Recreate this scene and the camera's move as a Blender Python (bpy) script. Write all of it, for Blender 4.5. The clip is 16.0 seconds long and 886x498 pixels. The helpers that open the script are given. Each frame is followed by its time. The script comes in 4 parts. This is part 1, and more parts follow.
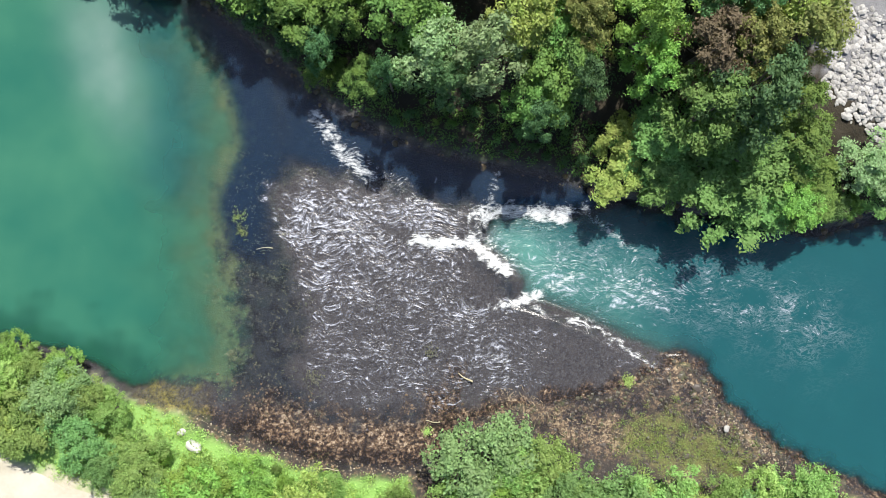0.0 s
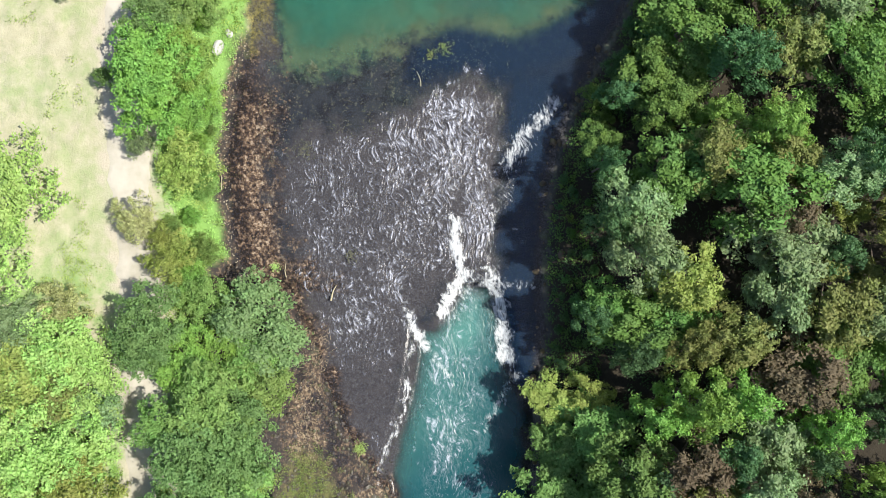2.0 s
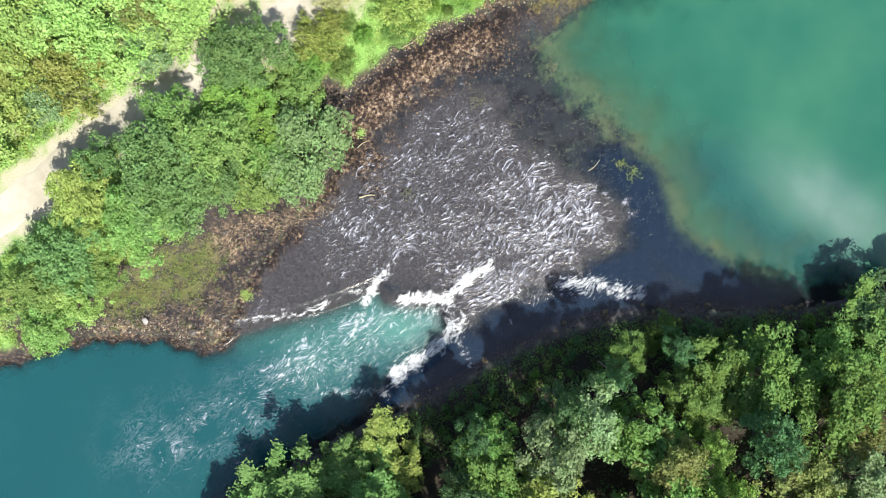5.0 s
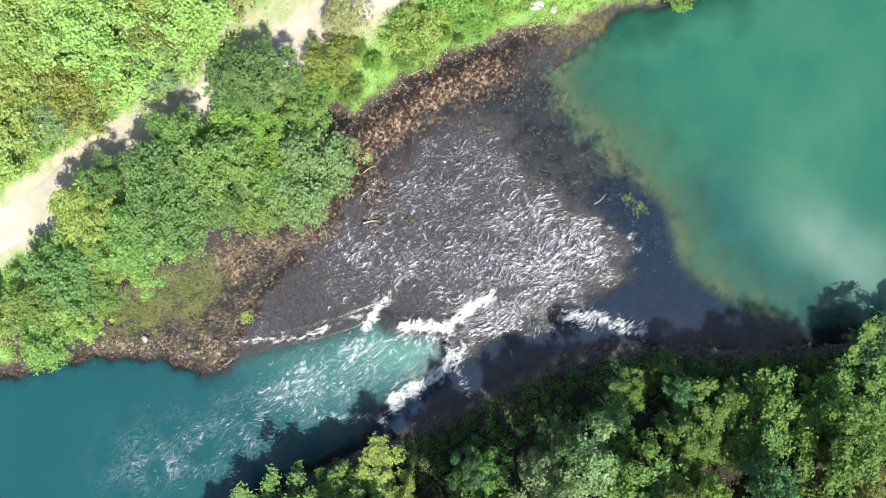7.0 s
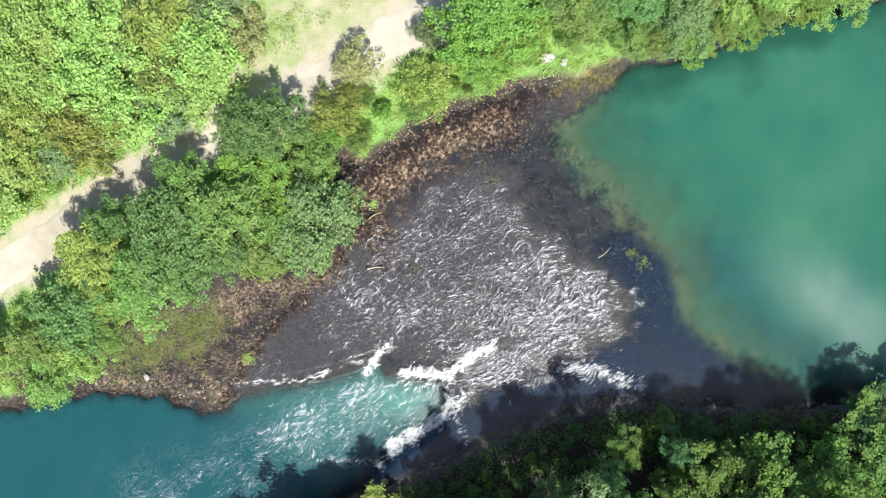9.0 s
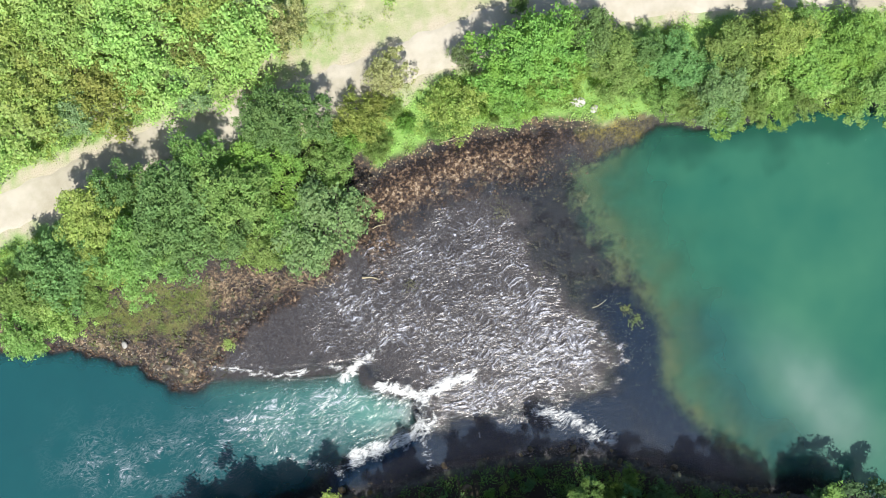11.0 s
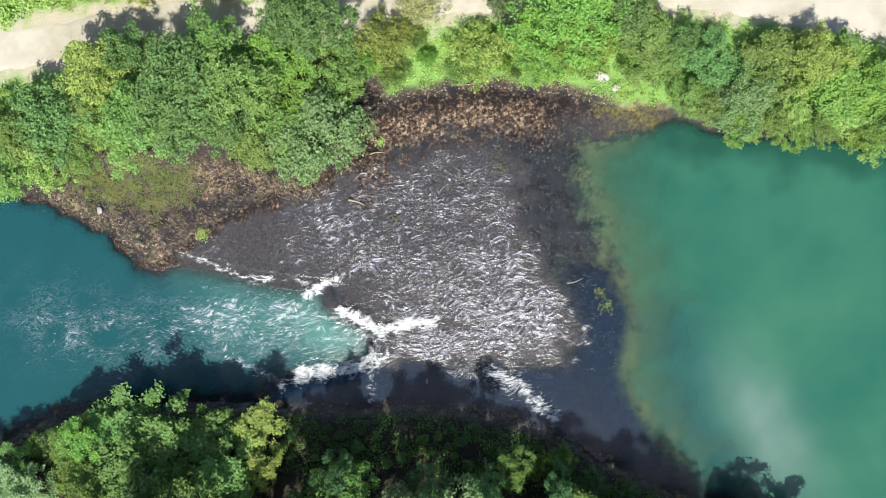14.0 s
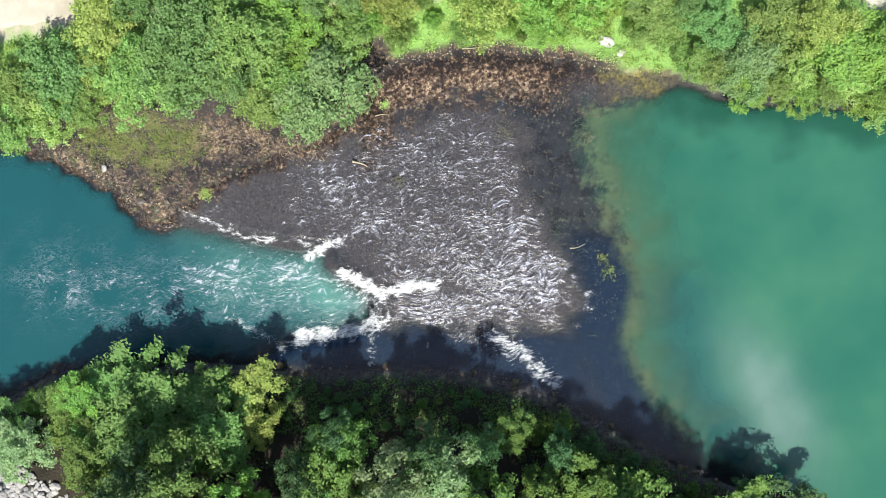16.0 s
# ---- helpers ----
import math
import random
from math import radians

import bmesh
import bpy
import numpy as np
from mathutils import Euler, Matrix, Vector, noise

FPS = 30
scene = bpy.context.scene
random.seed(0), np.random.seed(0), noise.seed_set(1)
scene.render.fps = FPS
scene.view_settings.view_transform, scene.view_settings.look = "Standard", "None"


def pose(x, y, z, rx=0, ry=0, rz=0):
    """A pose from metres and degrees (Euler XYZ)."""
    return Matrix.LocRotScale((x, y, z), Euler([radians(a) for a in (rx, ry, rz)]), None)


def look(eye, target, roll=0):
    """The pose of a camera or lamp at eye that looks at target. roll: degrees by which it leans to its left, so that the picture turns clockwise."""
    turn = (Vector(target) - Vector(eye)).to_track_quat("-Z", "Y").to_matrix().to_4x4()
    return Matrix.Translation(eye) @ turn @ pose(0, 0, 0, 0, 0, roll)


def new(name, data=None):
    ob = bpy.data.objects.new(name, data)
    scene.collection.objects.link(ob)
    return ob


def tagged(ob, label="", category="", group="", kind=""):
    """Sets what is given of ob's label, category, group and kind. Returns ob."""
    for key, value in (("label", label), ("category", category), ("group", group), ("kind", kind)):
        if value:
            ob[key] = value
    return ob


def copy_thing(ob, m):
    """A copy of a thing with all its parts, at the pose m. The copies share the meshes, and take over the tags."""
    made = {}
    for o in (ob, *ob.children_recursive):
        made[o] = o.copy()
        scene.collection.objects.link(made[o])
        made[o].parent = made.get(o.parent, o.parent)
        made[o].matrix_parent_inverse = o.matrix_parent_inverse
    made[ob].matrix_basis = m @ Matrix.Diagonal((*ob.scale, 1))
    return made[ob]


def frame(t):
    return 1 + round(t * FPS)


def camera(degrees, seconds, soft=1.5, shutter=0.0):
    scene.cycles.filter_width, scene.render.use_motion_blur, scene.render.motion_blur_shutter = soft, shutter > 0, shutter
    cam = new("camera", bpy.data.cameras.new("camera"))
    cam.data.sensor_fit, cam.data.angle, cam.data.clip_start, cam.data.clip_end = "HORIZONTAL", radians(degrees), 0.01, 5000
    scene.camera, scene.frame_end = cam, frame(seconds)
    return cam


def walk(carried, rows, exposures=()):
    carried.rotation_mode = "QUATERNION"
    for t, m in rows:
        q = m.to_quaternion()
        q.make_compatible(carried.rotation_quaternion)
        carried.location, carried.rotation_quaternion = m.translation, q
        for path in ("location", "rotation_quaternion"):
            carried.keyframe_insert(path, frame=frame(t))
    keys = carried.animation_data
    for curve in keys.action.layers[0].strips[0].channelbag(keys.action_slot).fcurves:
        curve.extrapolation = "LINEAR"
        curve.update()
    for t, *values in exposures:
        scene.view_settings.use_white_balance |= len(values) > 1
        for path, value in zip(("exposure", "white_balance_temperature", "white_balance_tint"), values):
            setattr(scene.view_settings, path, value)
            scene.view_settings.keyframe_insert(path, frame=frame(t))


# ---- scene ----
cam = camera(50.0, 16.0, soft=0.7)
PATH = [
    (0, pose(-4.551, -5.145, 80.615, -0.325, 0.746, -167.376)),
    (0.5, pose(-4.705, -5.409, 81.192, -0.223, 1.071, -153.827)),
    (1, pose(-4.776, -5.260, 81.871, 0.291, 1.152, -131.227)),
    (1.5, pose(-4.537, -4.902, 82.664, 0.481, 0.792, -109.433)),
    (2, pose(-4.396, -4.513, 83.362, 0.492, 0.511, -88.288)),
    (2.5, pose(-4.243, -4.024, 83.760, 0.323, 0.280, -67.025)),
    (3, pose(-4.251, -3.239, 84.050, 0.044, 0.013, -45.121)),
    (3.5, pose(-4.286, -2.454, 84.194, -0.237, -0.172, -35.228)),
    (4, pose(-4.317, -1.845, 84.161, -0.334, -0.266, -31.363)),
    (6.5, pose(-2.796, 1.184, 83.765, -0.812, 0.082, -26.202)),
    (7, pose(-2.459, 1.966, 83.672, -0.903, 0.121, -25.730)),
    (7.5, pose(-2.319, 2.999, 83.693, -1.023, -0.023, -25.235)),
    (8, pose(-1.808, 4.185, 83.593, -1.209, 0.022, -24.804)),
    (8.5, pose(-0.980, 5.464, 83.605, -1.495, 0.250, -24.393)),
    (9, pose(0.061, 7.018, 83.737, -1.827, 0.491, -23.913)),
    (9.2, pose(0.284, 7.450, 83.760, -1.768, 0.527, -23.820)),
    (11.3, pose(0.067, 9.425, 83.263, -1.929, 0.425, -7.709)),
    (11.5, pose(0.048, 9.579, 83.125, -2.032, 0.713, 0.175)),
    (12, pose(0.141, 9.913, 82.809, -2.256, 1.044, 7.104)),
    (12.5, pose(0.369, 9.909, 82.788, -2.324, 1.206, 6.580)),
    (13, pose(0.543, 9.348, 82.822, -2.643, 1.247, 6.239)),
    (13.5, pose(0.584, 8.077, 82.826, -2.952, 1.151, 5.833)),
    (14, pose(0.809, 6.286, 82.850, -3.211, 0.762, -0.220)),
    (14.5, pose(1.030, 4.515, 82.980, -3.063, 0.801, -0.039)),
    (15, pose(1.191, 2.959, 83.052, -2.508, 0.759, -0.602)),
    (15.5, pose(1.325, 1.599, 82.987, -1.918, 0.816, -0.919)),
    (16, pose(1.271, 0.333, 82.882, -1.305, 1.259, 0.703)),
]
EXPOSURES = [(0, 0.56), (1.5, 0.42), (2.5, 0.49), (4, 0.60), (7, 0.65), (9, 0.52), (11.5, 0.34), (12.5, 0.26), (13.7, 0.34), (14.5, 0.47), (16, 0.54)]
walk(cam, PATH, EXPOSURES)

# ---- light ----
SUN_ELEVATION = 60.0
SUN_AZIMUTH = 180.0          # degrees clockwise from +y: the sun stands over -y
sun_data = bpy.data.lights.new("sun", "SUN")
sun_data.energy, sun_data.angle, sun_data.color = 5.0, radians(0.53), (1.0, 0.95, 0.87)
sun = new("sun", sun_data)
to_sun = Vector((math.sin(radians(SUN_AZIMUTH)) * math.cos(radians(SUN_ELEVATION)),
                 math.cos(radians(SUN_AZIMUTH)) * math.cos(radians(SUN_ELEVATION)), math.sin(radians(SUN_ELEVATION))))
sun.matrix_world = look(to_sun * 300, (0, 0, 0))
world = bpy.data.worlds.new("sky")
scene.world = world
world.use_nodes = True
sky = world.node_tree.nodes.new("ShaderNodeTexSky")
sky.sky_type, sky.sun_disc = "NISHITA", False
sky.sun_elevation, sky.sun_rotation = radians(SUN_ELEVATION), radians(SUN_AZIMUTH)
sky.air_density, sky.dust_density = 1.0, 1.5
world.node_tree.links.new(sky.outputs[0], world.node_tree.nodes["Background"].inputs[0])
world.node_tree.nodes["Background"].inputs[1].default_value = 0.11

# ---- plan, in metres: the river comes from the wide pool in the east, over a riffle and a ledge, into the lower river ----
LEFT_SHORE = [(-2500, 420), (-90, 18), (-40.3, 7.4), (-36.2, 6.6), (-32.5, 5.0), (-29.3, 3.1), (-27.1, 0.9), (-25.5, 0.6), (-24.1, 1.5),
              (-21.5, 3.6), (-18.5, 5.2), (-15, 6.6), (-12.2, 7.4), (-9.0, 9.3), (-7.9, 12.6), (-5.1, 14.3), (-1.2, 15.1), (3.6, 15.6), (6.7, 15.2),
              (10.6, 15.0), (13.6, 13.9), (19.5, 13.6), (24.0, 12.0), (29.0, 11.5), (36.0, 11.2), (43, 9.2), (90, 2), (2500, -300)]
RIGHT_SHORE = [(-2500, -500), (-90, -31), (-44, -17), (-39.6, -15.8), (-34.6, -13.3), (-27.4, -12.6), (-22.7, -12.2), (-18.8, -12.2), (-14.7, -12.5),
               (-10.6, -12.8), (-5.2, -12.5), (0.3, -12.7), (5.3, -13.4), (10.3, -15.3), (13.2, -17), (17.9, -19.2), (21.7, -20.8), (26, -22.0),
               (31, -24), (45, -30), (90, -52), (2500, -1200)]
LEDGE = [(-25.5, 0.6), (-24.2, 0.9), (-20.3, 0.2), (-17, -0.7), (-13, -1.3), (-10.4, -1.4), (-10.3, -3.0), (-8.4, -4.2), (-6.2, -5.5),
         (-6.4, -7.0), (-6.8, -8.4), (-9.2, -9.6), (-13.0, -10.2), (-15.2, -11.2), (-16.2, -12.6)]
DROPOFF = [(13.3, 14.0), (13.3, 11.6), (12.2, 9.8), (11.9, 8.0), (12.1, 6.2), (13.0, 4.6), (13.7, 2.0), (14.4, 0.0), (15.0, -2.7), (15.7, -4.6), (15.2, -6.8), (14.7, -9.0),
           (15.7, -12.0), (18.0, -16.0), (20.5, -19.4), (23, -21.5)]
RAPID = [(-25, 1), (-22, 3), (-17, 5.8), (-12, 6.6), (-8, 8.5), (-4, 9.6), (1, 10.8), (5.0, 10.2), (6.4, 8.7), (6.4, 6.2), (6.2, 3.8), (7.3, 1.3), (8.7, -0.7), (10.2, -2.7),
         (11.7, -5.7), (11.5, -6.5), (9.9, -8.2), (7.2, -8.7), (2, -8.7), (-3, -8.5), (-5.2, -8.0), (-6, -5), (-10, -1)]
SPIT_RIDGE = [(-36, 8.0), (-28.5, 4.8), (-22, 5.6), (-15, 8.6), (-9.5, 12.5)]
ROAD = [(-2500, -600), (-90, 6), (-60, 12.6), (-40.3, 18.2), (-33.1, 19.4), (-27.9, 20.3), (-21.2, 21.4), (-15.5, 21.9), (-9.7, 22.0), (-3.9, 22.5), (2.6, 23.5),
        (9.7, 24.3), (16.9, 24.2), (24.1, 23.2), (31.4, 22.0), (45, 19.2), (90, 12), (2500, -250)]


def smooth(e0, e1, v):
    q = np.clip((v - e0) / (e1 - e0), 0, 1)
    return q * q * (3 - 2 * q)


def line_distance(x, y, line):
    """Distance from points to a polyline."""
    best = np.full(np.shape(x), 1e9)
    for (x0, y0), (x1, y1) in zip(line[:-1], line[1:]):
        dx, dy = x1 - x0, y1 - y0
        q = np.clip(((x - x0) * dx + (y - y0) * dy) / (dx * dx + dy * dy), 0, 1)
        best = np.minimum(best, np.hypot(x - x0 - q * dx, y - y0 - q * dy))
    return best


def inside(x, y, ring):
    """Whether points lie in a polygon."""
    odd = np.zeros(np.shape(x), bool)
    for (x0, y0), (x1, y1) in zip(ring, ring[1:] + ring[:1]):
        if y0 == y1:
            continue
        odd ^= ((y0 > y) != (y1 > y)) & (x < (x1 - x0) * (y - y0) / (y1 - y0) + x0)
    return odd


def waves(x, y, size, seed, octaves=3):
    """Smooth noise of about -1 to 1, as a sum of turned sines with a wandering phase."""
    rng = np.random.RandomState(seed)
    total, weight = np.zeros(np.shape(x)), 0
    for octave in range(octaves):
        for _ in range(5):
            a, p, q = rng.uniform(0, 6.283, 3)
            k = 6.283 / (size / 2 ** octave) * rng.uniform(0.7, 1.3)
            u, v = x * math.cos(a) + y * math.sin(a), y * math.cos(a) - x * math.sin(a)
            total += 0.5 ** octave * np.sin(k * u + p + 1.3 * np.sin(0.61 * k * v + q))
        weight += 0.5 ** octave * 2.2
    return total / weight


RIVER = LEFT_SHORE + RIGHT_SHORE[::-1]
LOWER = [p for p in LEFT_SHORE if p[0] <= -25.5] + LEDGE[1:] + [p for p in RIGHT_SHORE if p[0] < -16][::-1]
POOL = DROPOFF + [p for p in RIGHT_SHORE if p[0] > 23] + [p for p in LEFT_SHORE if p[0] > 13.6][::-1]


def shore_distance(x, y):
    """Metres from the shore: positive on land."""
    d = np.minimum(line_distance(x, y, LEFT_SHORE), line_distance(x, y, RIGHT_SHORE))
    return np.where(inside(x, y, RIVER), -d, d)


def ledge_distance(x, y):
    """Metres from the ledge: positive upstream."""
    d = line_distance(x, y, LEDGE)
    return np.where(inside(x, y, LOWER), -d, d)


def water_level(x, y):
    return -0.75 + 0.75 * smooth(-0.9, 0.7, ledge_distance(x, y))


def pool_distance(x, y):
    """Metres past the edge of the upper pool: positive in the pool."""
    d = line_distance(x, y, DROPOFF)
    return np.where(inside(x, y, POOL), d, -d)


def rapid_distance(x, y):
    """Metres inside the broken water of the riffle."""
    d = line_distance(x, y, RAPID + RAPID[:1])
    return np.where(inside(x, y, RAPID), d, -d)


def left_side(x, y):
    return y > np.interp(x, [-90, -40, -10, 20, 90], [-8, -4, 0, -4, -25])


def ground_z(x, y):
    x, y = np.asarray(x, float), np.asarray(y, float)
    s = shore_distance(x, y) + 0.35 * waves(x, y, 3.0, 5)
    left = left_side(x, y)
    land = np.where(left, 0.35 * smooth(0, 1.5, s) + 1.65 * smooth(1.0, 6.5, s), 1.4 * smooth(0, 2.2, s) + 2.2 * smooth(2, 9, s) + 0.06 * np.clip(s - 6, 0, 60))
    bar = smooth(5.5, 2.5, line_distance(x, y, [(-36, 8.4), (-28.5, 5.2), (-22, 5.2), (-14, 8.6), (-9.5, 12)])) * left
    land = land * (1 - 0.75 * bar) + bar * smooth(0.4, 1.5, s) * (0.16 * waves(x, y, 2.6, 13) + 0.07 * waves(x, y, 1.1, 14) - 0.12)
    road = smooth(4.5, 2.5, line_distance(x, y, ROAD))
    rough = 0.10 * waves(x, y, 1.6, 9) + 0.14 * waves(x, y, 5, 11)
    land = land + rough * smooth(0.3, 2, s) * (1 - road)
    land = land * (1 - road) + 2.0 * road
    level = water_level(x, y)
    pool, ledge = pool_distance(x, y), ledge_distance(x, y)
    depth = 0.22 + 0.08 * waves(x, y, 2.2, 21) + 0.35 * smooth(-4, 0, pool) + 0.3 * smooth(-0.8, 3.0, pool + 1.0 * waves(x, y, 3, 23)) + 2.4 * smooth(0.4, 12.5, pool + 1.2 * waves(x, y, 5, 23)) + 2.1 * smooth(0.3, -3.5, ledge)
    shelf = np.where(left & (pool > -1), 1.6 + 2.4 * smooth(20, 17, x), 2.2)
    bed = level - depth * smooth(0.0, 1.0, -s / shelf) - 0.04
    return np.where(s > 0, land + level * smooth(1.5, 0, s), np.minimum(bed, level - 0.02))


def axis(lo, hi, step, far):
    mid = np.arange(lo, hi + step / 2, step)
    out, s = [], step
    while not out or out[-1] < far:
        s *= 1.35
        out.append((out[-1] if out else 0) + s)
    out = np.array(out)
    return np.concatenate([lo - out[::-1], mid, hi + out])


# ---- materials ----
def material(name):
    m = bpy.data.materials.new(name)
    m.use_nodes = True
    return m, m.node_tree.nodes, m.node_tree.links, m.node_tree.nodes["Principled BSDF"]


def node(nodes, kind, **inputs):
    n = nodes.new(kind)
    for key, value in inputs.items():
        n.inputs[key.replace("_", " ")].default_value = value
    return n


def ramp(nodes, links, source, stops):
    """A colour ramp on source: stops of (place, colour)."""
    n = nodes.new("ShaderNodeValToRGB")
    links.new(source, n.inputs[0])
    el = n.color_ramp.elements
    while len(el) < len(stops):
        el.new(0.5)
    for e, (place, colour) in zip(el, stops):
        e.position, e.color = place, (*colour, 1) if len(colour) == 3 else colour
    return n.outputs[0]


def grey(v):
    return (v, v, v)


def mix(nodes, links, fac, a, b, kind="MIX"):
    n = nodes.new("ShaderNodeMix")
    n.data_type, n.blend_type = "RGBA", kind
    for socket, value in ((n.inputs[0], fac), (n.inputs[6], a), (n.inputs[7], b)):
        if isinstance(value, (int, float)):
            socket.default_value = value
        elif isinstance(value, tuple):
            socket.default_value = (*value, 1)
        else:
            links.new(value, socket)
    return n.outputs[2]


def calc(nodes, links, op, a, b=0.0, clamp=False):
    n = nodes.new("ShaderNodeMath")
    n.operation, n.use_clamp = op, clamp
    for socket, value in zip(n.inputs, (a, b)):
        if isinstance(value, (int, float)):
            socket.default_value = value
        else:
            links.new(value, socket)
    return n.outputs[0]


def noise_of(nodes, links, scale, detail=4.0, rough=0.6, stretch=None, turn=0.0, warp=0.0):
    """Noise on object positions, in metres."""
    tex = node(nodes, "ShaderNodeTexNoise", Scale=scale, Detail=detail, Roughness=rough)
    geo = nodes.new("ShaderNodeNewGeometry")
    source = geo.outputs["Position"]
    if warp:
        bend = node(nodes, "ShaderNodeTexNoise", Scale=0.28, Detail=2.0)
        links.new(source, bend.inputs["Vector"])
        push = nodes.new("ShaderNodeVectorMath")
        push.operation = "MULTIPLY_ADD"
        links.new(bend.outputs["Color"], push.inputs[0])
        push.inputs[1].default_value = (warp, warp, 0)
        links.new(source, push.inputs[2])
        source = push.outputs[0]
    if stretch:
        vr = nodes.new("ShaderNodeVectorRotate")
        vr.rotation_type = "Z_AXIS"
        vr.inputs["Angle"].default_value = -turn
        links.new(source, vr.inputs["Vector"])
        mp = nodes.new("ShaderNodeMapping")
        mp.inputs["Scale"].default_value = stretch
        links.new(vr.outputs[0], mp.inputs[0])
        source = mp.outputs[0]
    links.new(source, tex.inputs["Vector"])
    return tex.outputs[0]


def attribute(nodes, name):
    n = nodes.new("ShaderNodeAttribute")
    n.attribute_name = name
    return n.outputs["Fac"]


def bump(nodes, links, height, strength, distance, shader, under=None):
    n = node(nodes, "ShaderNodeBump", Strength=strength, Distance=distance)
    links.new(height, n.inputs["Height"])
    if under:
        links.new(under, n.inputs["Normal"])
    if shader:
        links.new(n.outputs[0], shader.inputs["Normal"])
    return n.outputs[0]


def leaf_material(name, colour, spread=0.44, dry=None):
    m, nodes, links, bsdf = material(name)
    geo, info = nodes.new("ShaderNodeNewGeometry"), nodes.new("ShaderNodeObjectInfo")
    colour, dry = tuple(c * 1.1 for c in colour), tuple(c * 1.1 for c in dry) if dry else None
    dark, light = tuple(c * (1 - spread) for c in colour), tuple(min(1, c * (1 + spread)) for c in colour)
    col = mix(nodes, links, geo.outputs["Random Per Island"], dark, light)
    big = noise_of(nodes, links, 0.55, 3)
    col = mix(nodes, links, ramp(nodes, links, big, [(0.38, grey(0)), (0.68, grey(0.75))]), col, dry or (colour[0] * 1.3, colour[1] * 1.15, colour[2] * 0.85))
    hsv = nodes.new("ShaderNodeHueSaturation")
    links.new(col, hsv.inputs["Color"])
    links.new(calc(nodes, links, "MULTIPLY_ADD", info.outputs["Random"], 0.035), hsv.inputs["Hue"])
    hsv.inputs["Hue"].links[0].from_node.inputs[2].default_value = 0.482
    links.new(calc(nodes, links, "ADD", calc(nodes, links, "MULTIPLY", info.outputs["Random"], 0.35), 0.82), hsv.inputs["Value"])
    links.new(hsv.outputs[0], bsdf.inputs["Base Color"])
    bsdf.inputs["Roughness"].default_value = 0.65
    bsdf.inputs["Specular IOR Level"].default_value = 0.18
    trans = nodes.new("ShaderNodeBsdfTranslucent")
    links.new(mix(nodes, links, 1.0, hsv.outputs[0], (1.25, 1.3, 0.55), "MULTIPLY"), trans.inputs[0])
    blend = node(nodes, "ShaderNodeMixShader", Fac=0.26)
    links.new(bsdf.outputs[0], blend.inputs[1])
    links.new(trans.outputs[0], blend.inputs[2])
    links.new(blend.outputs[0], nodes["Material Output"].inputs[0])
    return m


LEAVES = {
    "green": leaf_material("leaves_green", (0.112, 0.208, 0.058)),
    # Next two: green and blue-green leaves lightened for the sun on the left bank.
    "spring": leaf_material("leaves_green_lit", (0.172, 0.295, 0.085), dry=(0.225, 0.325, 0.098)),
    "alder": leaf_material("leaves_blue_green_lit", (0.135, 0.25, 0.088), dry=(0.168, 0.28, 0.095)),
    "willow": leaf_material("leaves_willow", (0.125, 0.245, 0.07), dry=(0.16, 0.275, 0.085)),
    "vivid": leaf_material("leaves_vivid", (0.168, 0.315, 0.078)),
    "blue": leaf_material("leaves_blue_green", (0.078, 0.162, 0.072), dry=(0.097, 0.195, 0.073)),
    "pale": leaf_material("leaves_grey_green", (0.18, 0.275, 0.125), dry=(0.25, 0.325, 0.172)),
    "sage": leaf_material("leaves_sage", (0.162, 0.268, 0.106), dry=(0.216, 0.308, 0.137)),
    "straw": leaf_material("leaves_straw", (0.32, 0.345, 0.15), dry=(0.42, 0.42, 0.22)),
    "moss": leaf_material("moss", (0.15, 0.20, 0.055), dry=(0.23, 0.245, 0.09)),
    "weed": leaf_material("drowned_weed", (0.11, 0.12, 0.085), dry=(0.17, 0.17, 0.12)),
    "olive": leaf_material("leaves_olive", (0.165, 0.205, 0.064), dry=(0.235, 0.235, 0.085)),
    "yellow": leaf_material("leaves_yellow_green", (0.25, 0.335, 0.09), dry=(0.33, 0.37, 0.11)),
    "russet": leaf_material("leaves_russet", (0.13, 0.112, 0.068), dry=(0.185, 0.15, 0.095)),
    "lime": leaf_material("leaves_lime", (0.265, 0.405, 0.118), 0.4, dry=(0.345, 0.435, 0.15)),
    "mint": leaf_material("leaves_mint", (0.14, 0.342, 0.156), dry=(0.18, 0.361, 0.177)),
}


def bark_material():
    m, nodes, links, bsdf = material("bark")
    n = noise_of(nodes, links, 9, 6, 0.7, (1, 1, 0.2))
    links.new(ramp(nodes, links, n, [(0.3, (0.06, 0.045, 0.035)), (0.7, (0.2, 0.17, 0.14))]), bsdf.inputs["Base Color"])
    bsdf.inputs["Roughness"].default_value = 0.9
    bump(nodes, links, n, 0.6, 0.03, bsdf)
    return m


BARK = bark_material()


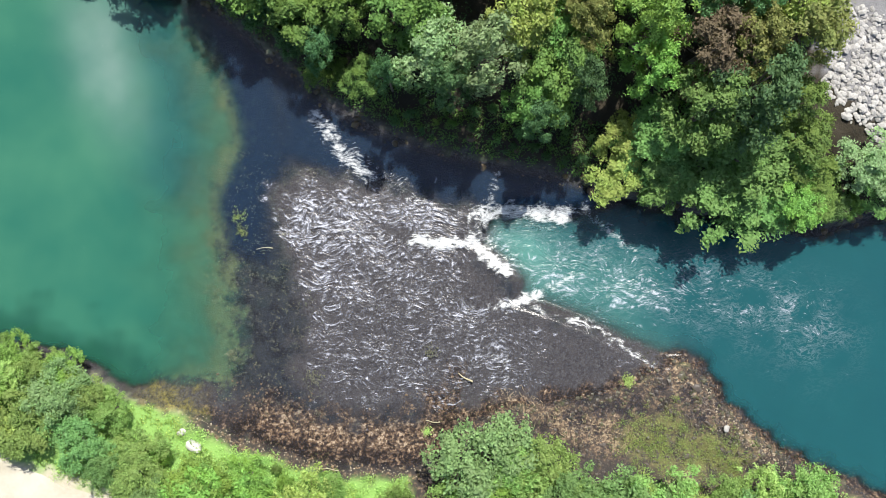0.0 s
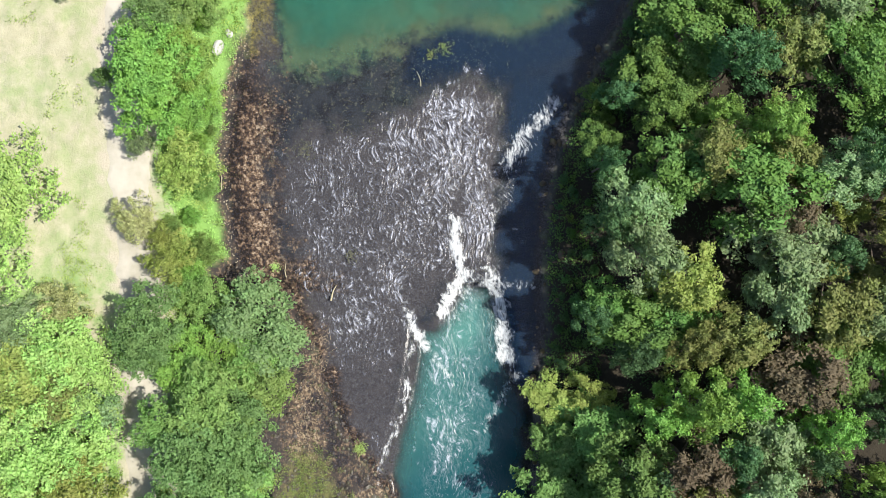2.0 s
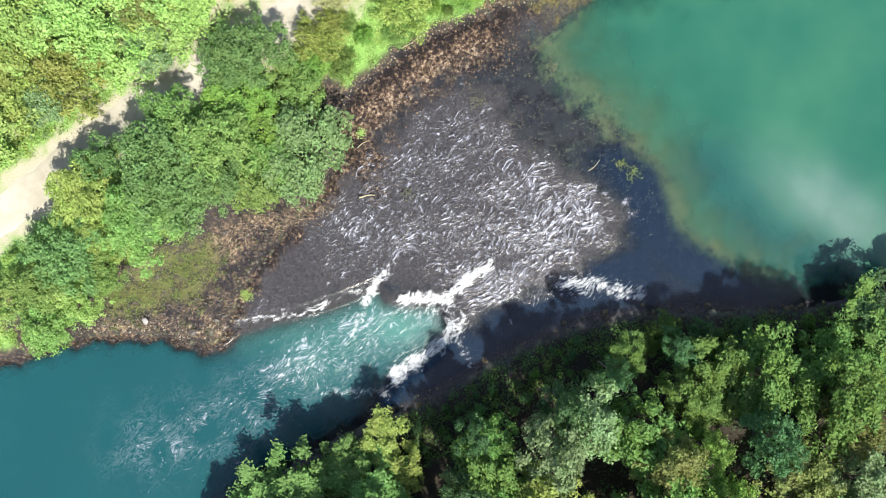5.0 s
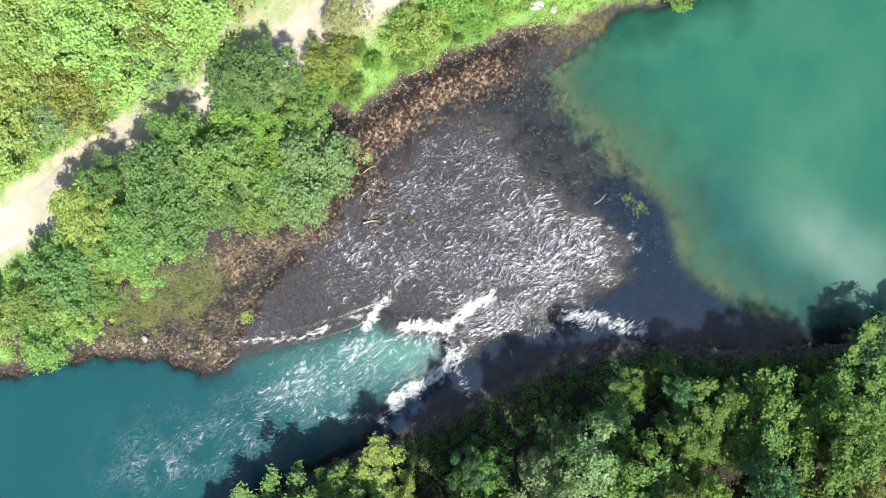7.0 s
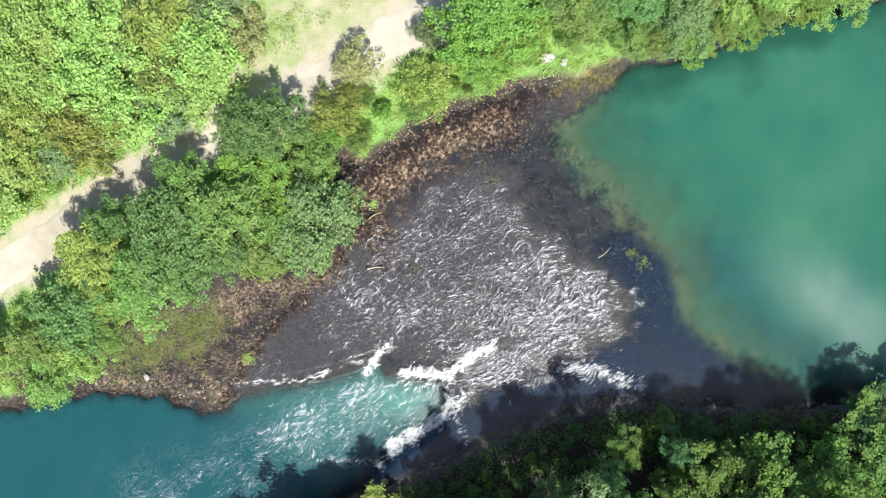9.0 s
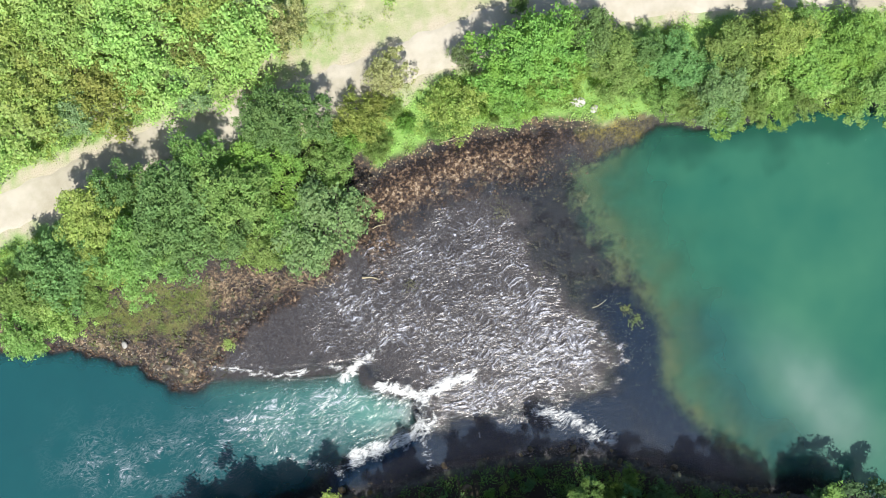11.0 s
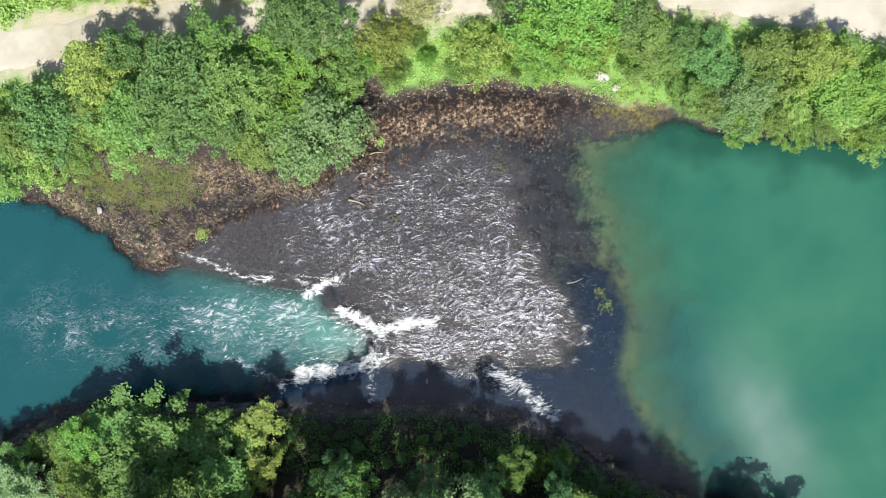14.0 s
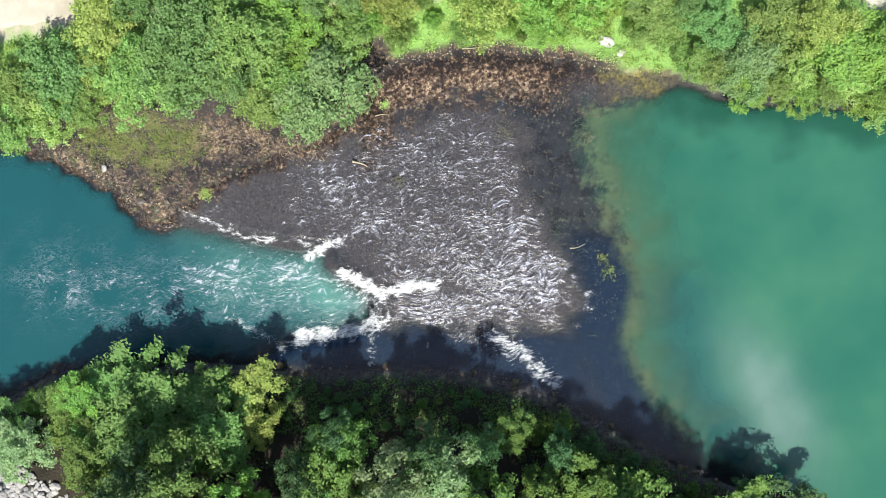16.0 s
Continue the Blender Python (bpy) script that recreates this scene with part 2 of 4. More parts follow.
def stone_material(name, dark, light, rough=0.8, moss=None):
    m, nodes, links, bsdf = material(name)
    info = nodes.new("ShaderNodeObjectInfo")
    geo = nodes.new("ShaderNodeNewGeometry")
    fine, broad = noise_of(nodes, links, 7, 6, 0.7), noise_of(nodes, links, 1.1, 4)
    pick = calc(nodes, links, "ADD", calc(nodes, links, "MULTIPLY", info.outputs["Random"], 0.5), calc(nodes, links, "MULTIPLY", geo.outputs["Random Per Island"], 0.5))
    mid = tuple((a + b) / 2 for a, b in zip(dark, light))
    col = mix(nodes, links, pick, mix(nodes, links, fine, dark, mid), mix(nodes, links, fine, mid, light))
    if moss:
        col = mix(nodes, links, ramp(nodes, links, broad, [(0.45, grey(0)), (0.62, grey(0.85))]), col, moss)
    links.new(col, bsdf.inputs["Base Color"])
    bsdf.inputs["Roughness"].default_value = rough
    bump(nodes, links, fine, 0.5, 0.05, bsdf)
    return m


STONE_WHITE = stone_material("limestone_rubble", (0.16, 0.155, 0.145), (0.56, 0.55, 0.53), 0.85)
STONE_BROWN = stone_material("wet_algae_stone", (0.035, 0.026, 0.017), (0.17, 0.12, 0.07), 0.45, (0.10, 0.085, 0.03))
STONE_WARM = stone_material("ochre_algae_stone", (0.03, 0.02, 0.012), (0.36, 0.25, 0.14), 0.6, (0.03, 0.02, 0.012))
STONE_SPIT = stone_material("wet_grey_brown_stone", (0.02, 0.017, 0.016), (0.115, 0.096, 0.08), 0.45, (0.065, 0.068, 0.026))
STONE_TAN = stone_material("dry_shore_stone", (0.14, 0.105, 0.065), (0.42, 0.34, 0.24), 0.8, (0.16, 0.17, 0.05))


def ground_material():
    m, nodes, links, bsdf = material("ground_soil")
    fine, mid, broad = noise_of(nodes, links, 6, 6, 0.7), noise_of(nodes, links, 0.9, 5, 0.65), noise_of(nodes, links, 0.16, 4)
    grass = mix(nodes, links, fine, (0.12, 0.25, 0.045), (0.26, 0.43, 0.12))
    dry = mix(nodes, links, mid, (0.30, 0.29, 0.17), (0.50, 0.47, 0.34))
    sward = mix(nodes, links, ramp(nodes, links, calc(nodes, links, "ADD", calc(nodes, links, "MULTIPLY", mid, 0.5), calc(nodes, links, "MULTIPLY", broad, 0.6)),
                                   [(0.44, grey(0)), (0.62, grey(1))]), grass, dry)
    sward = mix(nodes, links, attribute(nodes, "dry"), sward, dry)
    sward = mix(nodes, links, attribute(nodes, "lush"), sward, grass)
    sward = mix(nodes, links, attribute(nodes, "sand"), sward, mix(nodes, links, fine, (0.36, 0.32, 0.24), (0.54, 0.49, 0.39)))
    # Brown litter, its colour lowered further to stand for shade under the bank trees.
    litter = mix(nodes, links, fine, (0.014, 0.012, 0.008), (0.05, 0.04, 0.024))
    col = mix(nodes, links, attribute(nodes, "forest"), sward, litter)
    cobbles = node(nodes, "ShaderNodeTexVoronoi", Scale=5.5, Randomness=1.0)
    geo = nodes.new("ShaderNodeNewGeometry")
    links.new(geo.outputs["Position"], cobbles.inputs["Vector"])
    shade = nodes.new("ShaderNodeRGBToBW")
    links.new(cobbles.outputs["Color"], shade.inputs[0])
    pebble = mix(nodes, links, shade.outputs[0], (0.044, 0.042, 0.044), (0.122, 0.115, 0.107))
    pebble = mix(nodes, links, ramp(nodes, links, cobbles.outputs["Distance"], [(0.45, grey(0)), (0.7, grey(0.7))]), pebble, (0.034, 0.028, 0.026))
    bed = mix(nodes, links, ramp(nodes, links, mid, [(0.42, grey(0)), (0.62, grey(0.8))]), pebble, mix(nodes, links, fine, (0.043, 0.040, 0.041), (0.108, 0.097, 0.087)))
    speck = noise_of(nodes, links, 3.2, 5, 0.7)
    weeds = mix(nodes, links, fine, (0.012, 0.016, 0.021), (0.045, 0.051, 0.056))
    weeds = mix(nodes, links, ramp(nodes, links, broad, [(0.40, grey(0)), (0.62, grey(0.5))]), weeds, (0.05, 0.055, 0.05))
    weeds = mix(nodes, links, ramp(nodes, links, mid, [(0.46, grey(0)), (0.60, grey(0.75))]), weeds, (0.010, 0.010, 0.013))
    weeds = mix(nodes, links, ramp(nodes, links, speck, [(0.56, grey(0)), (0.66, grey(0.8))]), weeds, (0.15, 0.15, 0.10))
    bed = mix(nodes, links, attribute(nodes, "weedy"), bed, weeds)
    pave = node(nodes, "ShaderNodeTexVoronoi", Scale=4.4, Randomness=1.0)
    wobble = nodes.new("ShaderNodeVectorMath")
    wobble.operation = "MULTIPLY_ADD"
    bend = node(nodes, "ShaderNodeTexNoise", Scale=3.0, Detail=3.0)
    links.new(geo.outputs["Position"], bend.inputs["Vector"])
    links.new(bend.outputs["Color"], wobble.inputs[0])
    wobble.inputs[1].default_value = (0.35, 0.35, 0)
    links.new(geo.outputs["Position"], wobble.inputs[2])
    links.new(wobble.outputs[0], pave.inputs["Vector"])
    tone = nodes.new("ShaderNodeRGBToBW")
    links.new(pave.outputs["Color"], tone.inputs[0])
    clumps = noise_of(nodes, links, 0.8, 6, 0.7)
    lightness = calc(nodes, links, "ADD", calc(nodes, links, "MULTIPLY", tone.outputs[0], 0.42), calc(nodes, links, "MULTIPLY", clumps, 0.75))
    lightness = calc(nodes, links, "ADD", lightness, calc(nodes, links, "MULTIPLY", calc(nodes, links, "SUBTRACT", speck, 0.5), 1.25))
    lightness = calc(nodes, links, "ADD", lightness, calc(nodes, links, "MULTIPLY", attribute(nodes, "tan"), 0.15))
    warm = ramp(nodes, links, lightness, [(0.44, (0.015, 0.010, 0.006)), (0.58, (0.048, 0.029, 0.017)), (0.73, (0.135, 0.086, 0.048)), (0.87, (0.34, 0.235, 0.135)), (1.0, (0.58, 0.46, 0.30))])
    bed = mix(nodes, links, attribute(nodes, "warm"), bed, warm)
    bed = mix(nodes, links, attribute(nodes, "ochre"), bed, mix(nodes, links, ramp(nodes, links, speck, [(0.38, grey(0)), (0.62, grey(1))]), (0.05, 0.045, 0.012), (0.34, 0.29, 0.06)))
    col = mix(nodes, links, attribute(nodes, "bed"), col, bed)
    dull = mix(nodes, links, 0.5, warm, (0.05, 0.047, 0.047))
    mossy = mix(nodes, links, fine, (0.06, 0.065, 0.018), (0.20, 0.20, 0.075))
    bar = mix(nodes, links, calc(nodes, links, "MULTIPLY", attribute(nodes, "mossy"), ramp(nodes, links, clumps, [(0.38, grey(0)), (0.55, grey(0.9))])), dull, mossy)
    col = mix(nodes, links, attribute(nodes, "bar"), col, bar)
    silt = mix(nodes, links, mid, (0.10, 0.145, 0.062), (0.20, 0.235, 0.11))
    edge = calc(nodes, links, "ADD", attribute(nodes, "silt"), calc(nodes, links, "MULTIPLY", calc(nodes, links, "SUBTRACT", noise_of(nodes, links, 0.6, 6, 0.72), 0.5), 0.85))
    col = mix(nodes, links, ramp(nodes, links, edge, [(0.43, grey(0)), (0.60, grey(1))]), col, silt)
    col = mix(nodes, links, attribute(nodes, "rubble"), col, mix(nodes, links, fine, (0.10, 0.10, 0.105), (0.27, 0.27, 0.28)))
    links.new(col, bsdf.inputs["Base Color"])
    bsdf.inputs["Roughness"].default_value = 0.95
    first = bump(nodes, links, cobbles.outputs["Distance"], 0.2, -0.1, None)
    bump(nodes, links, fine, 0.7, 0.12, bsdf, first)
    return m


def road_material():
    m, nodes, links, bsdf = material("dusty_gravel")
    fine, mid = noise_of(nodes, links, 12, 6, 0.7), noise_of(nodes, links, 0.7, 5)
    col = mix(nodes, links, mid, (0.40, 0.37, 0.305), (0.56, 0.525, 0.45))
    col = mix(nodes, links, calc(nodes, links, "MULTIPLY", fine, 0.5), col, (0.47, 0.435, 0.36))
    worn = ramp(nodes, links, noise_of(nodes, links, 0.16, 5, 0.65), [(0.42, grey(0)), (0.62, grey(0.75))])
    links.new(mix(nodes, links, worn, col, mix(nodes, links, fine, (0.22, 0.205, 0.14), (0.40, 0.37, 0.28))), bsdf.inputs["Base Color"])
    bsdf.inputs["Roughness"].default_value = 0.95
    bump(nodes, links, fine, 0.5, 0.04, bsdf)
    return m


def water_material():
    m, nodes, links, bsdf = material("river_water")
    depth, foam, chop = attribute(nodes, "depth"), attribute(nodes, "foam"), attribute(nodes, "chop")
    broad = noise_of(nodes, links, 0.10, 3)
    # body: clear over the shallows, green-blue scattering with depth
    clear = node(nodes, "ShaderNodeBsdfTransparent")
    clear.inputs[0].default_value = (0.80, 0.82, 0.88, 1)
    green = mix(nodes, links, ramp(nodes, links, broad, [(0.35, grey(0)), (0.7, grey(1))]), (0.018, 0.106, 0.074), (0.036, 0.140, 0.088))
    lower = mix(nodes, links, broad, (0.008, 0.060, 0.074), (0.012, 0.084, 0.092))
    hue = mix(nodes, links, attribute(nodes, "lower"), green, lower)
    # Shade and mirrored green of the overhanging trees, painted into the pool.
    hue = mix(nodes, links, attribute(nodes, "shore_shade"), hue, (0.010, 0.058, 0.040))
    # Navy: the bank trees' shade painted into the water, and the dark pool edge.
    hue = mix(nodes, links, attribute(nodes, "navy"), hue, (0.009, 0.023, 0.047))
    hue = mix(nodes, links, attribute(nodes, "aerated"), hue, (0.095, 0.265, 0.225))
    # Bright sky mirrored in the pool, painted into the body colour.
    hue = mix(nodes, links, attribute(nodes, "sky_glare"), hue, (0.26, 0.33, 0.32))
    body = node(nodes, "ShaderNodeBsdfDiffuse")
    links.new(hue, body.inputs[0])
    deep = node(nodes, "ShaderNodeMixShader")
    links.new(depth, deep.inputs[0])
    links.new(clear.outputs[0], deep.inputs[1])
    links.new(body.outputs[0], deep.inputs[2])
    # surface waves: two crossing sets of short crests across the current, fine ripples on them
    set_a = noise_of(nodes, links, 2.2, 2.0, 0.5, (0.5, 1.2, 1), radians(13), 3.0)
    set_b = noise_of(nodes, links, 3.0, 2.0, 0.55, (0.55, 1.15, 1), radians(-24), 4.0)
    small = noise_of(nodes, links, 6.5, 3, 0.62, (0.7, 1.2, 1), radians(-6), 2.0)
    crests = calc(nodes, links, "ADD", calc(nodes, links, "MULTIPLY", set_a, 0.6), calc(nodes, links, "MULTIPLY", set_b, 0.4))
    height = calc(nodes, links, "ADD", calc(nodes, links, "MULTIPLY", calc(nodes, links, "SUBTRACT", crests, 0.5), chop),
                  calc(nodes, links, "MULTIPLY", calc(nodes, links, "SUBTRACT", small, 0.5), attribute(nodes, "fine")))
    normal = node(nodes, "ShaderNodeBump", Strength=1.0, Distance=0.6)
    links.new(height, normal.inputs["Height"])
    links.new(normal.outputs[0], body.inputs["Normal"])
    gloss = node(nodes, "ShaderNodeBsdfGlossy", Roughness=0.3)
    links.new(calc(nodes, links, "ADD", calc(nodes, links, "MULTIPLY", chop, 0.3, True), 0.16), gloss.inputs["Roughness"])
    links.new(normal.outputs[0], gloss.inputs["Normal"])
    fres = node(nodes, "ShaderNodeFresnel", IOR=1.4)
    links.new(normal.outputs[0], fres.inputs["Normal"])
    wet = node(nodes, "ShaderNodeMixShader")
    links.new(fres.outputs[0], wet.inputs[0])
    links.new(deep.outputs[0], wet.inputs[1])
    links.new(gloss.outputs[0], wet.inputs[2])
    # torn crests of the riffle with their silver glints painted as diffuse colour, then the broken white water of the
    # falls
    froth = noise_of(nodes, links, 1.3, 6, 0.72)
    streaks = noise_of(nodes, links, 3.4, 4, 0.65, (0.45, 1.2, 1), radians(12), 3.0)
    lick = noise_of(nodes, links, 4.8, 4, 0.68, (0.5, 1.15, 1), radians(8), 3.0)
    torn = calc(nodes, links, "ADD", calc(nodes, links, "MULTIPLY", calc(nodes, links, "SUBTRACT", lick, 0.5), 1.9),
                calc(nodes, links, "MULTIPLY", calc(nodes, links, "SUBTRACT", crests, 0.5), 1.5))
    sheen = calc(nodes, links, "ADD", torn, calc(nodes, links, "SUBTRACT", attribute(nodes, "ripple_glint"), 0.5))
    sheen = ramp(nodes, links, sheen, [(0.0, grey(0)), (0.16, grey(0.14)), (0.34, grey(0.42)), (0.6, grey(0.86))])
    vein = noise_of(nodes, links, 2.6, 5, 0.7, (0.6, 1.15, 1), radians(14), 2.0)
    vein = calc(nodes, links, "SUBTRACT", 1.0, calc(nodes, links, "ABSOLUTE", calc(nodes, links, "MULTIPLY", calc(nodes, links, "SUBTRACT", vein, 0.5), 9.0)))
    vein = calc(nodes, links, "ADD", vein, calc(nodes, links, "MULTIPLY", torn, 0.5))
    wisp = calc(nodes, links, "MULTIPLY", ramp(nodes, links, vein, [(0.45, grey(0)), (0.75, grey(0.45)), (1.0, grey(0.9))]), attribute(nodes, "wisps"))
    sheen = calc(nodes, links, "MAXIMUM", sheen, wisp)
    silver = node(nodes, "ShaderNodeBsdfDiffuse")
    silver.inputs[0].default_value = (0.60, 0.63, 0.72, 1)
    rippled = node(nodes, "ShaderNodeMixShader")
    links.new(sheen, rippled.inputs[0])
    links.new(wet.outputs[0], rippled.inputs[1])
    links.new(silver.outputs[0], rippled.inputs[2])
    grain = calc(nodes, links, "ADD", calc(nodes, links, "MULTIPLY", calc(nodes, links, "SUBTRACT", froth, 0.5), 1.2), calc(nodes, links, "MULTIPLY", calc(nodes, links, "SUBTRACT", streaks, 0.5), 1.6))
    cover = calc(nodes, links, "ADD", grain, calc(nodes, links, "SUBTRACT", foam, 0.5))
    cover = ramp(nodes, links, cover, [(0.0, grey(0)), (0.2, grey(0.2)), (0.45, grey(0.6)), (0.8, grey(0.96))])
    white = node(nodes, "ShaderNodeBsdfDiffuse")
    white.inputs[0].default_value = (0.76, 0.79, 0.80, 1)
    rough = node(nodes, "ShaderNodeBump", Strength=0.5, Distance=0.2)
    links.new(grain, rough.inputs["Height"])
    links.new(rough.outputs[0], white.inputs["Normal"])
    out = node(nodes, "ShaderNodeMixShader")
    links.new(cover, out.inputs[0])
    links.new(rippled.outputs[0], out.inputs[1])
    links.new(white.outputs[0], out.inputs[2])
    links.new(out.outputs[0], nodes["Material Output"].inputs[0])
    return m


GROUND, GRAVEL, WATER = ground_material(), road_material(), water_material()


# ---- mesh helpers ----
def mesh_of(name, verts, faces, mat, smooth_shade=False):
    me = bpy.data.meshes.new(name)
    verts, faces = np.asarray(verts, np.float32), np.asarray(faces, np.int32)
    k = faces.shape[1]
    me.vertices.add(len(verts))
    me.vertices.foreach_set("co", verts.ravel())
    me.loops.add(faces.size)
    me.loops.foreach_set("vertex_index", faces.ravel())
    me.polygons.add(len(faces))
    me.polygons.foreach_set("loop_start", np.arange(0, faces.size, k, dtype=np.int32))
    me.polygons.foreach_set("use_smooth", np.full(len(faces), smooth_shade))
    me.update(calc_edges=True)
    me.materials.append(mat)
    return me


def give(me, name, values):
    me.attributes.new(name, "FLOAT", "POINT").data.foreach_set("value", np.asarray(values, np.float32).ravel())


def grid_faces(nx, ny):
    i = np.arange(nx * ny).reshape(ny, nx)
    return np.stack([i[:-1, :-1], i[:-1, 1:], i[1:, 1:], i[1:, :-1]], -1).reshape(-1, 4)


def part(name, me, parent, label="", m=None):
    ob = new(name, me)
    ob.parent = parent
    if m is not None:
        ob.matrix_basis = m
    return tagged(ob, label)


# ---- ground ----
gx, gy = axis(-52, 50, 0.4, 2400), axis(-46, 46, 0.4, 2400)
X, Y = np.meshgrid(gx, gy)
Z = ground_z(X, Y)
ground_mesh = mesh_of("ground", np.stack([X, Y, Z], -1).reshape(-1, 3), grid_faces(len(gx), len(gy)), GROUND, True)
S, LEFT = shore_distance(X, Y), left_side(X, Y)
wander = waves(X, Y, 2.5, 31)
near_road = line_distance(X, Y, ROAD)
give(ground_mesh, "sand", LEFT * smooth(2.9, 1.4, near_road + 0.8 * wander))
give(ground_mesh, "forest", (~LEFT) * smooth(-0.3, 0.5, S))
give(ground_mesh, "bed", smooth(0.9, 0.1, S + 0.5 * wander))
spit = smooth(6.4, 5.0, line_distance(X, Y, SPIT_RIDGE) + 0.8 * wander)
give(ground_mesh, "bar", LEFT * smooth(-0.4, 0.2, S) * np.maximum(smooth(1.5, 0.6, S + 0.5 * wander), spit) * smooth(16, 13, X))
give(ground_mesh, "ochre", LEFT * smooth(12.6, 14.2, X + 0.5 * wander) * smooth(21, 17, X) * smooth(-2.6, -0.8, S + 0.9 * wander) * (0.55 + 0.3 * wander))
give(ground_mesh, "weedy", smooth(0.8, -1.4, rapid_distance(X, Y) + 0.9 * wander) * np.where(LEFT, smooth(-1.6, -4.0, S), smooth(-0.2, -1.0, S)) * (ledge_distance(X, Y) > 0))
give(ground_mesh, "warm", LEFT * np.where(X < -8, smooth(-1.5, -0.5, S + 0.6 * wander), smooth(-5.4, -2.2, S + 1.4 * wander)) * smooth(11.5, 8.5, X + 1.2 * wander) + 0.75 * LEFT * smooth(8.0, 11.5, X) * smooth(14.5, 12.5, X) * smooth(-2.4, -1.0, S + wander))


def near(points, width):
    return smooth(width * 1.3, width * 0.5, line_distance(X, Y, points) + 0.8 * wander)


# Paler debris; the strip by the trees is darkened for wet soil and shade.
give(ground_mesh, "tan", np.clip(near([(-5, 11.8), (1, 12.8), (7, 13.0)], 1.5) + near([(-21.5, 7.6), (-17.5, 7.8)], 1.5) + near([(-15.5, 7.2), (-12, 6.7)], 0.7) + near([(-33.5, 6.0), (-30, 4.6), (-27.5, 3.6), (-25.5, 1.6)], 0.9), 0, 1)
     - 1.1 * near([(-25, 10.8), (-18, 10.6), (-14.5, 9.6)], 1.2) - 0.8 * near([(-6, 14.0), (3, 15.2), (8, 14.8), (12, 13.8)], 1.0) - 0.7 * near([(-20, 5.2), (-14, 5.2)], 0.9))
give(ground_mesh, "mossy", np.clip(near([(-31, 7.6), (-26.5, 7.6), (-23.5, 7.6)], 1.7) + 0.6 * near([(-25, 5.5), (-26.5, 5.0)], 1.0), 0, 1))
give(ground_mesh, "dry", smooth(24, 26, Y) * smooth(-12, -4, X + 1.5 * wander) * 0.6)
give(ground_mesh, "lush", LEFT * (S > 0.3) * smooth(2.2, 3.2, near_road + 0.6 * wander) * (Y < 24))
give(ground_mesh, "rubble", smooth(1.5, 0.5, line_distance(X, Y, [(-35.5, -30), (-46, -24)]) - 6 + wander))
give(ground_mesh, "silt", np.clip(0.5 + pool_distance(X, Y) / 12, 0, 1) * smooth(-1.2, -3.4, S + 0.8 * wander))
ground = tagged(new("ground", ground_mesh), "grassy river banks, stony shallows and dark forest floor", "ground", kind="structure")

# ---- road ----
dense = []
for (x0, y0), (x1, y1) in zip(ROAD[:-1], ROAD[1:]):
    n = max(2, int(min(math.hypot(x1 - x0, y1 - y0), 400) / 0.5))
    dense += [(x0 + (x1 - x0) * k / n, y0 + (y1 - y0) * k / n) for k in range(n)]
dense = np.array(dense)
for _ in range(12):
    dense[1:-1] = (dense[:-2] + 2 * dense[1:-1] + dense[2:]) / 4
way = np.gradient(dense, axis=0)
way /= np.linalg.norm(way, axis=1)[:, None]
side = np.stack([-way[:, 1], way[:, 0]], 1)
across = np.linspace(-1, 1, 13)
half = np.interp(dense[:, 0], [-40, -5, 8, 20], [1.7, 1.9, 1.95, 2.1])
edge = [0.3 * waves(dense[:, 0], dense[:, 1], 3.5, 41), 0.3 * waves(dense[:, 0], dense[:, 1], 3.0, 42)]
verts = []
for u in across:
    off = u * (half + (edge[0] if u < 0 else edge[1]))
    p = dense + side * off[:, None]
    z = 2.05 - 0.10 * abs(u) ** 6 + 0.05 * (1 - u * u) - 0.03 * np.exp(-((abs(u) - 0.45) / 0.12) ** 2)
    verts.append(np.column_stack([p, np.full(len(p), z)]))
verts = np.stack(verts, 1).reshape(-1, 3)
road = tagged(new("road", mesh_of("road", verts, grid_faces(len(across), len(dense)), GRAVEL, True)),
              "pale dusty gravel track along the river bank", "road", kind="structure")

# ---- water ----
wx, wy = np.union1d(axis(-50, 48, 0.4, 2300), np.arange(-35.9, 17, 0.16)), np.union1d(axis(-34, 20, 0.4, 900), np.arange(-15.9, 14, 0.16))
X, Y = np.meshgrid(wx, wy)
S = shore_distance(X, Y)
ledge, pool = ledge_distance(X, Y), pool_distance(X, Y)
low = smooth(0.4, -1.5, ledge)
riffle = (1 - low) * smooth(1.0, -2.5, pool)
BX, BY = X + 0.30 * waves(X, Y, 2.2, 64), Y + 0.30 * waves(X, Y, 2.2, 65)


def streak(points, width):
    """A soft line that wanders a little off its points."""
    return np.exp(-(line_distance(BX, BY, points) / width) ** 2)


def blot(x, y, rx, ry):
    return np.exp(-((BX - x) / rx) ** 2 - ((BY - y) / ry) ** 2)


torrent = streak([(-8, -6), (-13, -6.0), (-20, -5.5)], 3.6)
silver = np.clip(streak([(11, -6), (7, -4.5), (2, -6.5), (-3, -7.4)], 2.6) + 0.75 * streak([(9.5, -2.5), (5, 0.5)], 2.2) + 0.4 * streak([(2, -3), (-2, -2)], 2.5), 0, 1)
patchy = waves(X, Y, 5.0, 71)
torn_edge = 1.0 * patchy + 0.9 * waves(X, Y, 1.8, 75)
rapid = rapid_distance(X, Y)
calm = np.clip(blot(-17.0, 3.4, 3.6, 2.2) + 0.8 * blot(-7.8, -2.4, 1.6, 1.1) + 0.6 * blot(0, -4.9, 2.5, 0.5), 0, 1)
# Mask of the bank trees' shade on the water; it also calms the chop.
shady = smooth(-8.2, -9.6, Y + 0.6 * patchy) * smooth(-17, -15, X)
